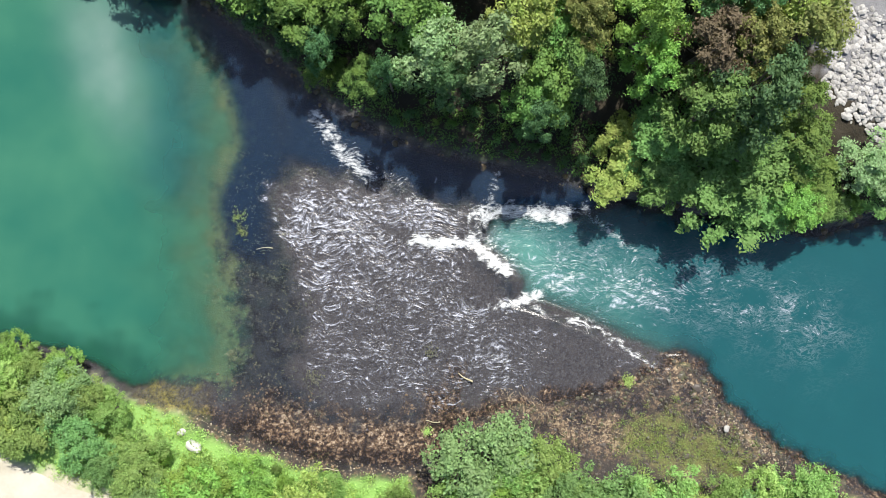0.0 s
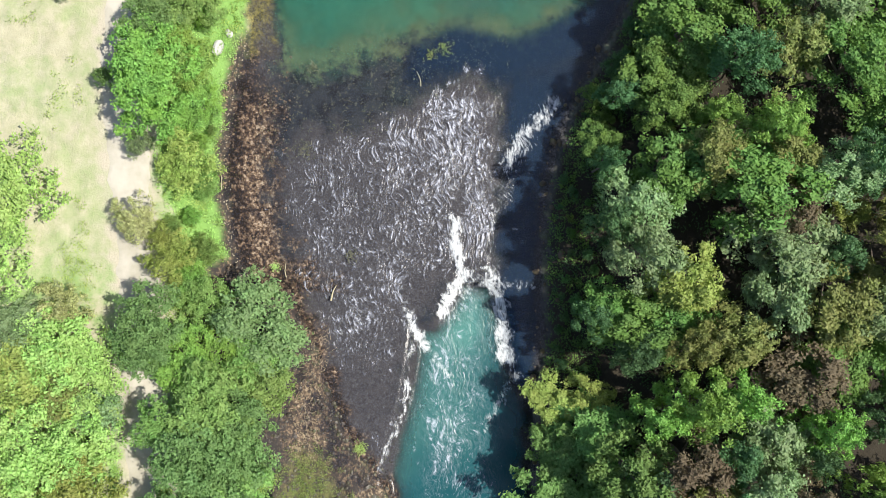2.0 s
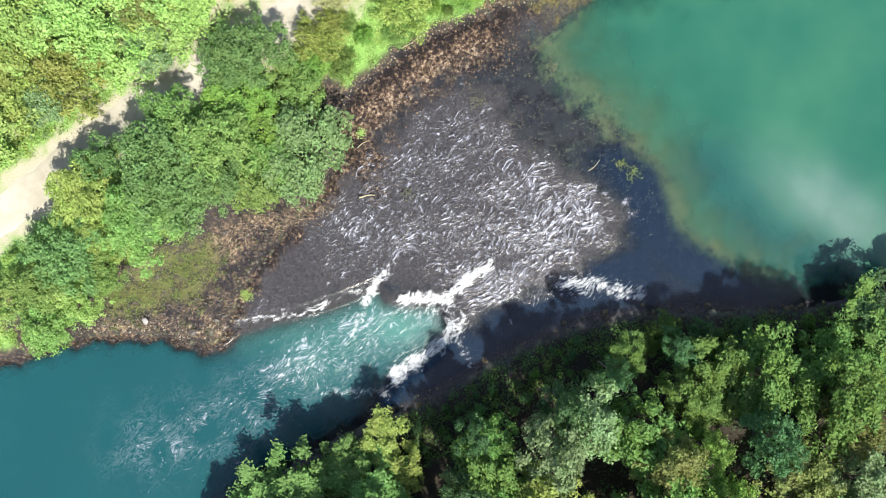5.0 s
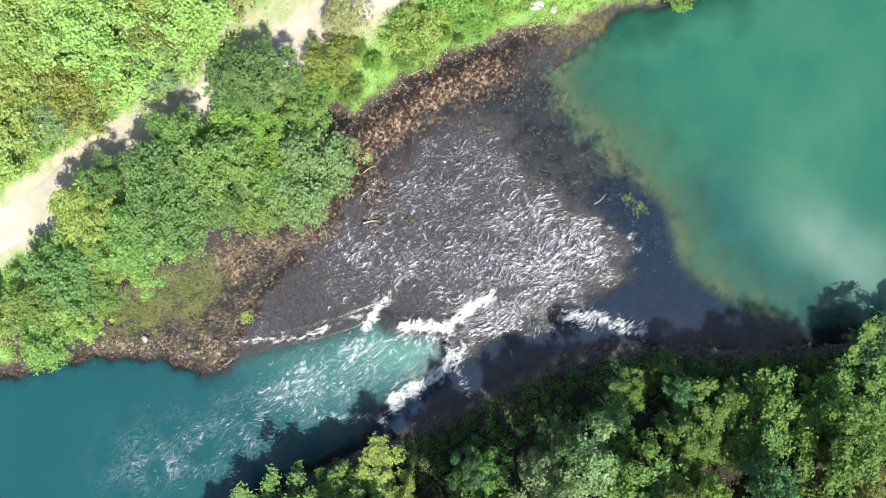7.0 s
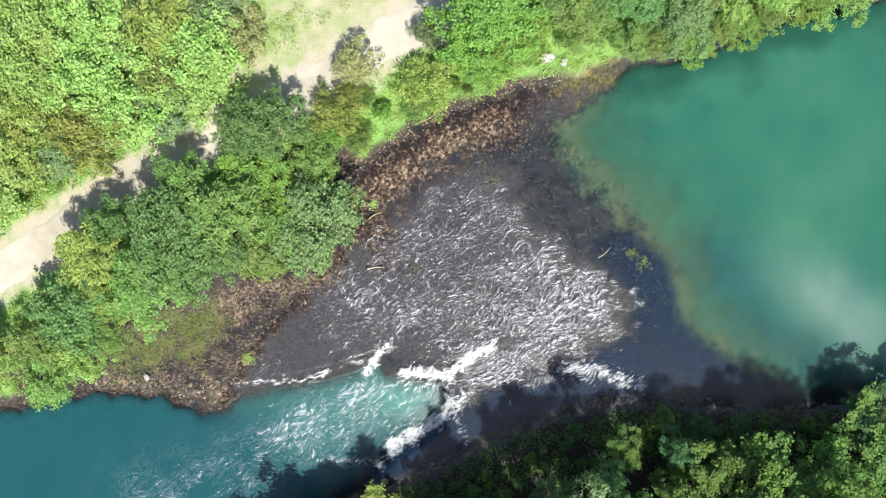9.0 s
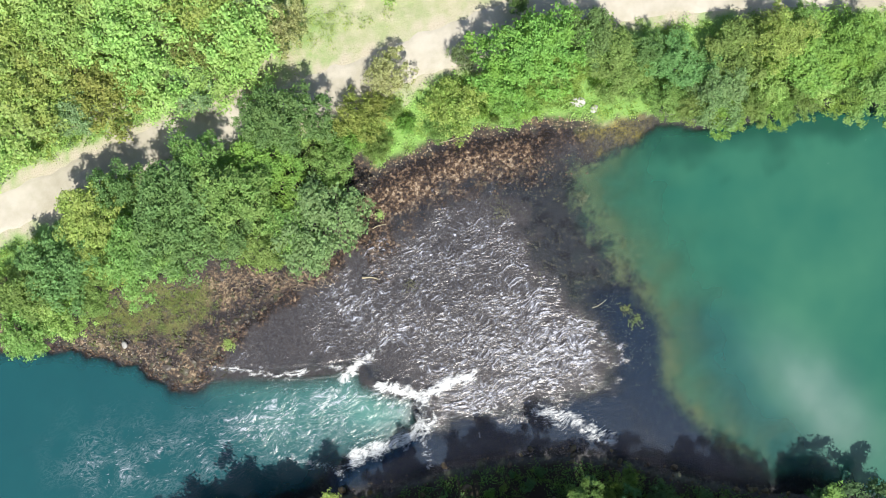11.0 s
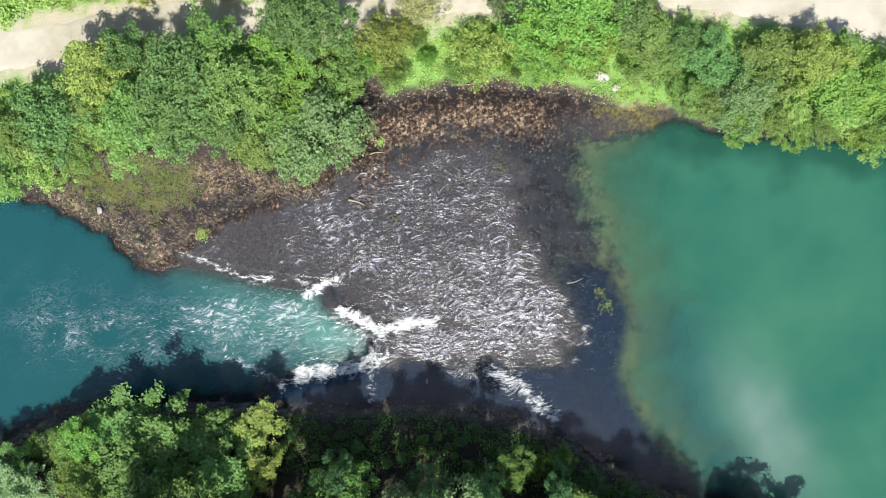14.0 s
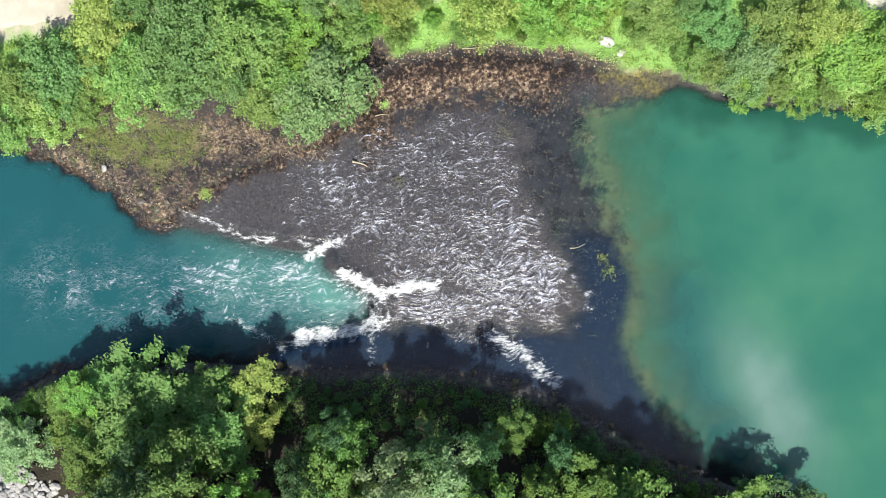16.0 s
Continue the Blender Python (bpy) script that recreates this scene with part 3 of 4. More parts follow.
lit = 1 - shady * (1 - 0.75 * smooth(0.1, 0.9, waves(X, Y, 2.4, 79)))
broken = riffle * smooth(-1.4, 1.6, rapid + torn_edge) * (1 - 0.85 * calm)
chop = 0.03 + broken * (0.09 + 0.11 * silver + 0.03 * patchy) * (1 - 0.7 * shady)
chop = np.where(pool > 0.5, 0.006, chop * (1 - low)) + low * (0.02 + 0.15 * torrent + 0.035 * streak([(-20, -2), (-33, -5)], 4))
chop = chop * smooth(0.0, 1.2, -S)
fine = 0.008 + 0.05 * broken * (0.8 + 0.3 * patchy) + low * (0.006 + 0.035 * torrent)
fine = np.where(pool > 0.5, 0.003, fine) * smooth(0.0, 0.8, -S)
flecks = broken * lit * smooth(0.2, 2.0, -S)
# Cover of the painted silver glints and torn crests on the riffle.
ripple_glint = flecks * (0.455 + 0.06 * patchy + 0.17 * silver + 0.10 * streak([(-10, 3.6), (-13, 5.2)], 1.6) + 0.12 * streak([(-9.5, -0.6), (-6, 0.6)], 0.9))
ripple_glint = np.maximum(ripple_glint, low * ((0.40 + 0.10 * patchy) * streak([(-9, -4.0), (-18, -4.5), (-28, -6), (-35, -5.5)], 3.6) + 0.14 * torrent))
ripple_glint = ripple_glint * smooth(0.1, 0.8, -S)
LINES = [
    (1.05, 0.72, [(-1.0, -4.7), (-2.7, -4.8), (-4.2, -5.15), (-5.6, -5.6)]), (1.05, 0.76, [(-5.9, -5.7), (-6.8, -5.1), (-8.2, -4.3), (-9.5, -3.8)]),
    (0.50, 1.30, [(-6.4, -6.4), (-8.2, -5.4), (-10.2, -4.4)]), (0.60, 0.35, [(0.6, -4.7), (3.3, -4.2), (5.6, -4.0)]),
    (0.95, 0.55, [(-9.4, -0.9), (-11.1, -1.6), (-12.6, -2.6)]), (0.66, 0.75, [(-12.0, -2.2), (-13.6, -3.6), (-14.8, -4.6)]),
    (0.55, 0.40, [(-7.5, -0.2), (-9.2, -0.8)]), (0.70, 0.42, [(-24.0, 1.7), (-21.5, 0.6), (-19.5, -0.1), (-17.5, -0.9), (-15.0, -0.9)]),
    (0.58, 0.42, [(-15.0, -0.9), (-12.5, -1.3), (-10.8, -1.5)]), (0.30, 1.0, [(-22, 0.0), (-19, -0.9), (-16, -1.8), (-12, -2.2)]),
    (0.95, 0.95, [(-5.6, -7.8), (-7.4, -8.6), (-9.2, -9.0), (-11.2, -9.3), (-13.2, -9.6)]), (0.62, 0.55, [(-13.2, -9.6), (-14.6, -10.6), (-15.6, -9.8), (-17.7, -8.8), (-19.4, -7.9)]),
    (0.74, 0.8, [(-5.8, -5.8), (-6.4, -7.2), (-6.4, -8.6)]), (0.55, 0.55, [(-4.8, -7.8), (-2.6, -7.9), (0.4, -8.0)]),
    (0.46, 1.7, [(1.0, -8.8), (4.5, -9.8), (8.0, -12.0)]), (0.78, 1.0, [(3.7, -9.1), (5.7, -10.1), (7.2, -11.1), (8.2, -12.1), (9.6, -13.4)]), (0.62, 0.7, [(-6.6, -9.0), (-6.6, -11.6)]), (0.44, 0.5, [(-1.8, -9.2), (-1.6, -11.0)]),
    (0.40, 1.8, [(-8, -5.6), (-12, -6.6)]), (0.30, 2.6, [(-14, -5.2), (-22, -5.2)]), (0.50, 0.8, [(-10.0, 3.4), (-11.4, 4.6)])]
foam = 0.14 * flecks * silver
for strength, width, points in LINES:
    foam = np.maximum(foam, (strength + 0.06 * patchy) * streak(points, width))
foam = foam * smooth(0.1, 0.8, -S)
wisps = low * np.clip(0.13 * streak([(-10, -5.5), (-18, -5), (-28, -6), (-36, -4.5)], 3.2) * (0.7 + 0.8 * patchy), 0, 0.5)
aerated = low * np.clip(0.50 * streak([(-7.6, -6.2), (-10.5, -5.5)], 2.2) + 0.30 * streak([(-11, -5), (-19, -4.5)], 3.0) + 0.3 * streak([(-23, 0), (-11, -2.5)], 1.8), 0, 1)
# Band along the tree-lined shore, darkened for their shade and reflection.
shore_shade = 0.8 * smooth(14, 18, X) * left_side(X, Y) * smooth(4.6, 1.2, -S + 1.4 * waves(X, Y, 6, 77))
# Patch of reflected sky brightness, fixed in place on the pool.
sky_glare = 0.42 * np.exp(-(((X - 28.3) * 0.88 + (Y + 14.5) * 0.47) / 2.8) ** 2 - (((Y + 14.5) * 0.88 - (X - 28.3) * 0.47) / 6.5) ** 2) * (0.85 + 0.2 * waves(X, Y, 6, 73)) * smooth(0, 3, -S)
height = 0.05 * chop * waves(X, Y, 1.1, 61, 2) + 0.05 * np.clip(foam - 0.4, 0, 1) * (1 + waves(X, Y, 0.9, 63, 2))
Z = water_level(X, Y) + height * smooth(0, 1.0, -S)
bed = ground_z(X, Y)
depth = 1 - np.exp(-np.clip(Z - bed - 0.5, 0, 9) / 0.8)
# Puts that bank shade into the water colour, along with the dark pool edge.
navy = (1 - low) * np.maximum(shady * smooth(2.5, -1.0, pool) * (0.45 + 0.55 * smooth(15, 10, X)), smooth(-6, -2, pool) * smooth(1.5, -0.5, pool) * smooth(3, -4, Y + 1.5 * patchy) * smooth(0.5, -1.0, rapid))
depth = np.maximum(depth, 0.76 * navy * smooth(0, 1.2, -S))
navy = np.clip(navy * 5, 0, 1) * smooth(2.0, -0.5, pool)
keep = ((S < 1.4) | (line_distance(X, Y, SPIT_RIDGE) < 4)).reshape(-1)
faces = grid_faces(len(wx), len(wy))
faces = faces[keep[faces].all(1)]
used = np.unique(faces)
index = np.zeros(X.size, int)
index[used] = np.arange(len(used))
water_mesh = mesh_of("water", np.stack([X, Y, Z], -1).reshape(-1, 3)[used], index[faces], WATER, True)
for name, values in (("depth", depth), ("foam", foam), ("chop", chop), ("lower", np.maximum(low, 0.6 * streak([(20, -6), (21.5, -13), (25, -19)], 3.0))), ("ripple_glint", ripple_glint), ("aerated", aerated), ("shore_shade", shore_shade), ("wisps", wisps), ("sky_glare", sky_glare), ("navy", navy), ("fine", fine)):
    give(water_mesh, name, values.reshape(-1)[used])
water = tagged(new("water", water_mesh), "clear turquoise river with a white broken riffle", "river", kind="structure")


# ---- trees ----
def leaf_quads(centres, normals, size, rng, slim=0.6):
    n = len(centres)
    normals = normals / np.linalg.norm(normals, axis=1)[:, None]
    helper = rng.normal(size=(n, 3))
    u = np.cross(normals, helper)
    u /= np.linalg.norm(u, axis=1)[:, None] + 1e-9
    v = np.cross(normals, u)
    s = size * rng.uniform(0.6, 1.35, (n, 1))
    fold = normals * s * 0.16
    pts = np.stack([centres - u * s * 0.8 - v * s * slim, centres - u * s * 0.6 + v * s * slim - fold * 0.3, centres + u * s - fold], 1)
    return pts.reshape(-1, 3), np.arange(3 * n).reshape(n, 3)


def crown_leaves(lobes, leaves, size, rng, cluster=11, tuft=1.0):
    """Leaf sprays over small tufts that sit on the upper skin of a set of boughs (x, y, z, radius, flatness)."""
    tufts = []
    for x, y, z, r, flat in lobes:
        for _ in range(max(3, int((6.5 if tuft > 1 else 9) * r * r / tuft ** 1.6))):
            d = rng.normal(size=3)
            d[2] = abs(d[2]) - 0.25
            d /= np.linalg.norm(d)
            tufts.append(((x, y, z) + d * r * rng.uniform(0.5, 1.15) * (1, 1, flat), d, tuft * rng.uniform(0.22, 0.62)))
    total = sum(t[2] ** 2 for t in tufts)
    points, normals = [], []
    for centre, outward, r in tufts:
        bunches = max(2, int(leaves * r * r / total / cluster))
        d = rng.normal(size=(bunches, 3)) + outward * 0.7 + (0, 0, 0.5)
        d /= np.linalg.norm(d, axis=1)[:, None]
        q = centre + d * r * rng.uniform(0.5, 1.15, (bunches, 1))
        c = np.repeat(q, cluster, 0) + rng.normal(size=(bunches * cluster, 3)) * 0.17
        points.append(c)
        normals.append(np.repeat(d, cluster, 0) * 1.4 + rng.normal(size=c.shape) * 0.7 + (0, 0, 0.15))
    return leaf_quads(np.concatenate(points), np.concatenate(normals), size, rng)


def tube(path, radii, sides=7):
    path = np.array(path, float)
    verts, n = [], len(path)
    for k, (p, r) in enumerate(zip(path, radii)):
        d = path[min(k + 1, n - 1)] - path[max(k - 1, 0)]
        d /= np.linalg.norm(d)
        a = np.cross(d, (0.3, 0.9, 0.1))
        a /= np.linalg.norm(a)
        b = np.cross(d, a)
        verts += [p + r * (a * math.cos(6.2832 * i / sides) + b * math.sin(6.2832 * i / sides)) for i in range(sides)]
    faces = [(k * sides + i, k * sides + (i + 1) % sides, (k + 1) * sides + (i + 1) % sides, (k + 1) * sides + i) for k in range(n - 1) for i in range(sides)]
    return verts, faces


def build_tree(species, tall, seed, leaves, size):
    """A tree of crown radius 3 m and the given height, as an Empty with trunk, limbs and crown."""
    rng = np.random.RandomState(seed)
    r, h = 3.0, tall
    root = new(species + "_tree" if tall > 5 else species + "_shrub")
    lobes = [(rng.normal() * 0.5, rng.normal() * 0.5, h - 1.3, rng.uniform(1.0, 1.5), 0.95)]
    for count, reach, level, rad in ((4, 1.3, 0.83, 1.15), (7, 2.2, 0.64, 0.95), (4, 2.7, 0.5, 0.75)):
        turn = rng.uniform(0, 6.28)
        for k in range(count):
            a = turn + 6.283 * (k + rng.uniform(-0.42, 0.42)) / count
            d = reach * rng.uniform(0.62, 1.22)
            lobes.append((d * math.cos(a), d * math.sin(a), h * level * rng.uniform(0.82, 1.12), rad * rng.uniform(0.62, 1.3), rng.uniform(0.65, 1.0)))
    lean = rng.normal(size=2) * 0.25
    rise = np.linspace(0, 1, 6)
    trunk = [(lean[0] * q * q, lean[1] * q * q, -0.6 + (h * 0.78 + 0.6) * q) for q in rise]
    part("trunk", mesh_of("trunk", *tube(trunk, 0.02 * h * (1.15 - rise), 8), BARK, True), root)
    for lobe in lobes[1:9:2]:
        base = np.array(trunk[2]) + (np.array(trunk[3]) - trunk[2]) * rng.uniform()
        tip = np.array(lobe[:3])
        bend = (base + tip) / 2 + (0, 0, -0.25)
        part("limb", mesh_of("limb", *tube([base, bend, tip], [0.009 * h, 0.006 * h, 0.02], 5), BARK, True), root)
    part("crown", mesh_of("crown", *crown_leaves(lobes, leaves, size, rng, tuft=1.1 if tall > 10 else 1.0), LEAVES[species]), root)
    return root


TREE_WORDS = {
    "green": "mid-green leafy broadleaf tree", "vivid": "vivid green sunlit broadleaf tree", "blue": "dark blue-green dense broadleaf tree",
    "straw": "pale straw-green feathery tree", "spring": "fresh green leafy broadleaf tree", "alder": "dark green dense alder-like tree", "willow": "broad soft green willow-like tree", "sage": "dense soft green willow-like tree", "pale": "grey-green willow-like tree with fine leaves", "olive": "olive and brownish half-dry broadleaf tree", "yellow": "yellow-green bushy young tree",
    "russet": "russet-brown withering broadleaf tree", "lime": "bright lime-green bushy tree", "mint": "small light mint-green tree"}
# crowns on the right bank and its wood: x, y, radius
RIGHT_TREES = {
    "willow": [(-18.4, -16.8, 3.4), (-20.6, -18.7, 3.3), (-22.4, -14.4, 3.4), (-24.8, -16.3, 3.8), (-27.0, -14.2, 3.4), (-19.4, -14.6, 2.6), (-29.0, -16.0, 2.8)],
    "green": [(14.8, -23.0, 3.7), (17.6, -26.4, 3.2), (19.5, -26.3, 2.7), (-27.0, -21.5, 2.7), (2.8, -21.4, 3.4), (2.1, -27.0, 3.4),
              (-8.3, -22.4, 2.8), (5.5, -16.6, 2.1), (-8.2, -17.1, 2.5), (-9.5, -19.7, 2.7), (-11.1, -34.2, 2.7), (11.1, -22.6, 3.0), (24.6, -24.8, 2.8), (10.6, -20.6, 2.5),
              (20.2, -25.0, 2.5), (7.9, -21.3, 2.5), (-31.5, -15.5, 3.0), (-29.5, -18.5, 2.6)],
    "vivid": [(-14.9, -23.6, 2.8), (-14.5, -26.8, 2.4), (-15.9, -21.4, 2.4), (6.0, -28.8, 2.7), (7.0, -24.9, 2.5), (-16.5, -33.1, 2.7), 
              (-30.4, -14.4, 2.0)],
    "blue": [(-23.3, -20.8, 3.4), (-18.5, -26.2, 2.3), (-1.4, -16.9, 2.4), (-3.4, -33.8, 2.7), (3.4, -35.8, 2.3), (3.3, -16.4, 1.8), (-11.6, -19.0, 2.3), (-18.8, -32.3, 2.3), (28.0, -23.2, 2.8),
             (24.8, -22.8, 1.7), (11.4, -26.0, 2.7), (-8.9, -15.7, 1.4), (9.4, -18.0, 1.9)],
    "pale": [(-20.2, -28.7, 3.2), (0.4, -18.9, 3.0), (-3.4, -19.3, 2.8), (-3.6, -29.3, 3.4), (-6.8, -29.5, 2.7), (2.8, -33.8, 2.7), (-17.0, -29.4, 2.9), (-7.5, -36.6, 2.7), (16.1, -32.4, 3.3)],
    "olive": [(-22.7, -24.3, 2.4), (-26.4, -26.1, 2.7), (3.9, -24.5, 2.5), (3.8, -29.8, 2.7), (-7.4, -33.7, 3.2), (-10.0, -26.2, 3.1), (-10.4, -23.4, 2.4), (-3.7, -37.2, 2.9), (1.0, -38.9, 2.7), (12.4, -30.1, 3.1), (17.7, -28.8, 2.7)],
    "yellow": [(-15.8, -13.2, 2.2), (-15.6, -16.6, 1.7), (-25.4, -28.5, 2.9), (-5.7, -22.8, 2.7), (0.8, -35.8, 2.0)],
    "russet": [(-19.6, -23.2, 2.8), (-12.8, -31.4, 3.1), (-22.0, -31.2, 2.5), (-0.3, -30.1, 2.2)],
    "mint": [(-22.2, -26.6, 1.5)] }
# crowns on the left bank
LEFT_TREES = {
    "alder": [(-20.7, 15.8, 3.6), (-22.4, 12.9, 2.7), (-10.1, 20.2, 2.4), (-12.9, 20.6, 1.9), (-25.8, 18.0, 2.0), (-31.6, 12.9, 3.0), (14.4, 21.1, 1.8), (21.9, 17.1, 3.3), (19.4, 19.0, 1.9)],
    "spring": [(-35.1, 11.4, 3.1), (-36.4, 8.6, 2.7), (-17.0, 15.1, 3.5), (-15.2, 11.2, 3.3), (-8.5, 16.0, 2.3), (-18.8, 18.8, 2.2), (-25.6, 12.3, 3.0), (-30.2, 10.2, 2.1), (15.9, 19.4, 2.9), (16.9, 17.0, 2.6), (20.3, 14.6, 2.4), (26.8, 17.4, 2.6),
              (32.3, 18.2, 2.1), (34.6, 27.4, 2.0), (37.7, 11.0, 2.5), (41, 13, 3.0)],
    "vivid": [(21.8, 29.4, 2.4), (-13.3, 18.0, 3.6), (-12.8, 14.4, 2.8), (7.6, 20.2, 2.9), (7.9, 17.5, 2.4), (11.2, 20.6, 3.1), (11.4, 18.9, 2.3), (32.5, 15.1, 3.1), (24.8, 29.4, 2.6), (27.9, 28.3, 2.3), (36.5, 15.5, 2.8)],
    "sage": [(-10.4, 10.9, 3.9), (24.8, 14.0, 2.8), (32.2, 27.0, 1.4)],
        "yellow": [(-27.8, 16.1, 3.0), (-28.9, 12.8, 1.9), (30.0, 17.0, 2.6)],
    "lime": [(-33.3, 9.3, 2.1), (28.7, 13.6, 2.5), (33.1, 13.0, 2.6), (-40, 12, 3.0)],
    "russet": [(31.4, 29.6, 2.1)]}
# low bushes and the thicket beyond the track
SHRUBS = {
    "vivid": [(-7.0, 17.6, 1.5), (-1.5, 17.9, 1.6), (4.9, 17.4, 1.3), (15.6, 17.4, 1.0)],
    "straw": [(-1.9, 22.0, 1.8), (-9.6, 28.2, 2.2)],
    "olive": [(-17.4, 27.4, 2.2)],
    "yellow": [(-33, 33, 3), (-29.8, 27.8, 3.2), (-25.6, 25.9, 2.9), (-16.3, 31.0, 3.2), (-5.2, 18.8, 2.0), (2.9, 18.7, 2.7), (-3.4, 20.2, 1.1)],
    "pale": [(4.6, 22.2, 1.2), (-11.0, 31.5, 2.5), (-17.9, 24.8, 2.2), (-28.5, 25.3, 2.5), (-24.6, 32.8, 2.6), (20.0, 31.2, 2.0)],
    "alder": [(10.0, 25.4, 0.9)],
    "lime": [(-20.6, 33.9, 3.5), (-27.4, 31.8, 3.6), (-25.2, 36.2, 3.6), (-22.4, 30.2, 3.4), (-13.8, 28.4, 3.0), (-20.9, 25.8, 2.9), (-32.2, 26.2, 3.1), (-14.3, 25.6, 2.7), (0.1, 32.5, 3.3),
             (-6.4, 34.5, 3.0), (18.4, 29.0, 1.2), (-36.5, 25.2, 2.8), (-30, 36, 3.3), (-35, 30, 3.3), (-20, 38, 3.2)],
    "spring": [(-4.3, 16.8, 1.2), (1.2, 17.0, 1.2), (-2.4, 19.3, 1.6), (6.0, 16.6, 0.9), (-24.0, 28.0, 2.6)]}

rng = np.random.RandomState(77)
made, placed = {}, []


def plant(species, tall, x, y, r, group, label):
    key = (species, tall, rng.randint(3))
    high = {12.5: 0.62 + 0.10 * r, 7.5: 0.62 + 0.13 * r, 3.2: 0.45 + 0.18 * r}[tall] * rng.uniform(0.92, 1.1)
    z = float(ground_z(x, y))
    if tall == 7.5:
        high *= 0.68 if x > 12 else 0.85
    if tall > 10 and float(shore_distance(np.array(x), np.array(y))) < 6:
        high *= 0.72 if 3.5 <= x < 12 else 1.3 if -4 < x < 3.5 else 1.05 if -9 < x <= -4 else 0.52 if -18 < x <= -9 else 0.5 if x <= -18 else 0.55 if x > 22 else 0.76
    m = Matrix.LocRotScale((x, y, max(z, -0.1)), Euler((0, 0, rng.uniform(0, 6.283))), (r / 3.0 * rng.uniform(0.9, 1.15), r / 3.0 * rng.uniform(0.9, 1.15), high))
    if key not in made:
        made[key] = build_tree(species, tall, 1000 + len(made), {12.5: 8000, 7.5: 9500, 3.2: 7500}[tall], {12.5: 0.145, 7.5: 0.13, 3.2: 0.13}[tall])
        made[key].matrix_basis = m
        ob = made[key]
    else:
        ob = copy_thing(made[key], m)
    placed.append((x, y, r))
    return tagged(ob, label, "shrub" if tall < 5 else "tree", group)


for table, tall, group, tail in ((RIGHT_TREES, 12.5, "trees of the wooded bank", " in the slack riverside wood"),
                                 (LEFT_TREES, 7.5, "trees between river and track", " between river and gravel track"),
                                 (SHRUBS, 3.2, "bushes by the track", "")):
    for species, spots in table.items():
        for x, y, r in spots:
            words = TREE_WORDS[species] + tail if tall > 5 else TREE_WORDS[species].replace("young tree", "shrub").replace("tree", "shrub") + " beside the gravel track"
            plant(species, tall, x, y, r, group, words)
# the wood goes on behind
kinds = ["green", "blue", "olive", "pale", "green", "vivid"]
for _ in range(1000):
    x, y = rng.uniform(-48, 36), rng.uniform(-46, -14)
    s = float(shore_distance(np.array(x), np.array(y)))
    if s < 3.5 or (x < -28.5 and y < -19):
        continue
    r = rng.uniform(2.2, 3.3)
    if all(math.hypot(x - a, y - b) > 0.69 * (r + c) for a, b, c in placed):
        plant(kinds[rng.randint(6)], 12.5, x, y, r, "trees of the wooded bank", "broadleaf tree in the closed wood behind the bank")

# bushes on the steep wooded bank, down to the water
for _ in range(900):
    x, y = rng.uniform(-38, 24), rng.uniform(-25, -11)
    s = float(shore_distance(np.array(x), np.array(y)))
    if not 0.9 < s < 4.5:
        continue
    r = rng.uniform(0.8, 1.5)
    if all(math.hypot(x - a, y - b) > 0.5 * (r + min(c, 1.4)) for a, b, c in placed):
        plant(("green", "blue", "green", "blue", "alder")[rng.randint(5)], 3.2, x, y, r, "bushes on the wooded bank", "small leafy bush on the dark steep river bank")


# young trees leaning over the upper pool, one more at the rubble
for species, x, y, r in (("spring", 22.6, 13.4, 1.7), ("vivid", 24.9, 12.5, 1.6), ("spring", 27.0, 12.3, 1.7), ("vivid", 29.2, 12.0, 1.5), ("spring", 31.2, 12.0, 1.6),
                         ("vivid", 35.0, 11.8, 1.8), ("spring", 39.6, 10.6, 1.8)):
    plant(species, 7.5, x, y, r, "trees between river and track", TREE_WORDS[species] + " overhanging the still pool")
for species, x, y, r in (("spring", -13.2, 11.6, 2.4), ("alder", -18.2, 12.6, 2.2)):
    plant(species, 7.5, x, y, r, "trees between river and track", TREE_WORDS[species] + " between river and gravel track")
plant("willow", 12.5, -38.4, -17.6, 2.4, "trees of the wooded bank", TREE_WORDS["willow"] + " beside the white rubble")


# ---- ground cover ----
def herbs(name, spots, size, leaves, mat, label, seed):
    """Low leafy plants at many spots, joined, as one stuff."""
    g = np.random.RandomState(seed)
    n = len(spots)
    z = ground_z(spots[:, 0], spots[:, 1])
    tall = g.uniform(0.12, 0.55, n)
    c = np.repeat(np.column_stack([spots, z + tall * 0.6]), leaves, 0) + g.normal(size=(n * leaves, 3)) * (0.22, 0.22, 0.12)
    nrm = g.normal(size=c.shape) * 0.55 + (0, 0, 1)
    v, f = leaf_quads(c, nrm, size, g, 0.5)
    return tagged(new(name, mesh_of(name, v, f, mat)), label, "undergrowth", kind="stuff")


def scatter(count, box, accept, seed):
    g = np.random.RandomState(seed)
    p = np.column_stack([g.uniform(box[0], box[1], count), g.uniform(box[2], box[3], count)])
    return p[accept(p[:, 0], p[:, 1])]


def on_green_bank(x, y):
    s, d = shore_distance(x, y), line_distance(x, y, ROAD)
    spit = line_distance(x, y, SPIT_RIDGE)
    return left_side(x, y) & (s > 0.8 + 0.4 * waves(x, y, 2, 81)) & (d > 2.6 + 0.7 * waves(x, y, 2.2, 82)) & (y < 24) & (spit > 5.0 + waves(x, y, 2.5, 83))


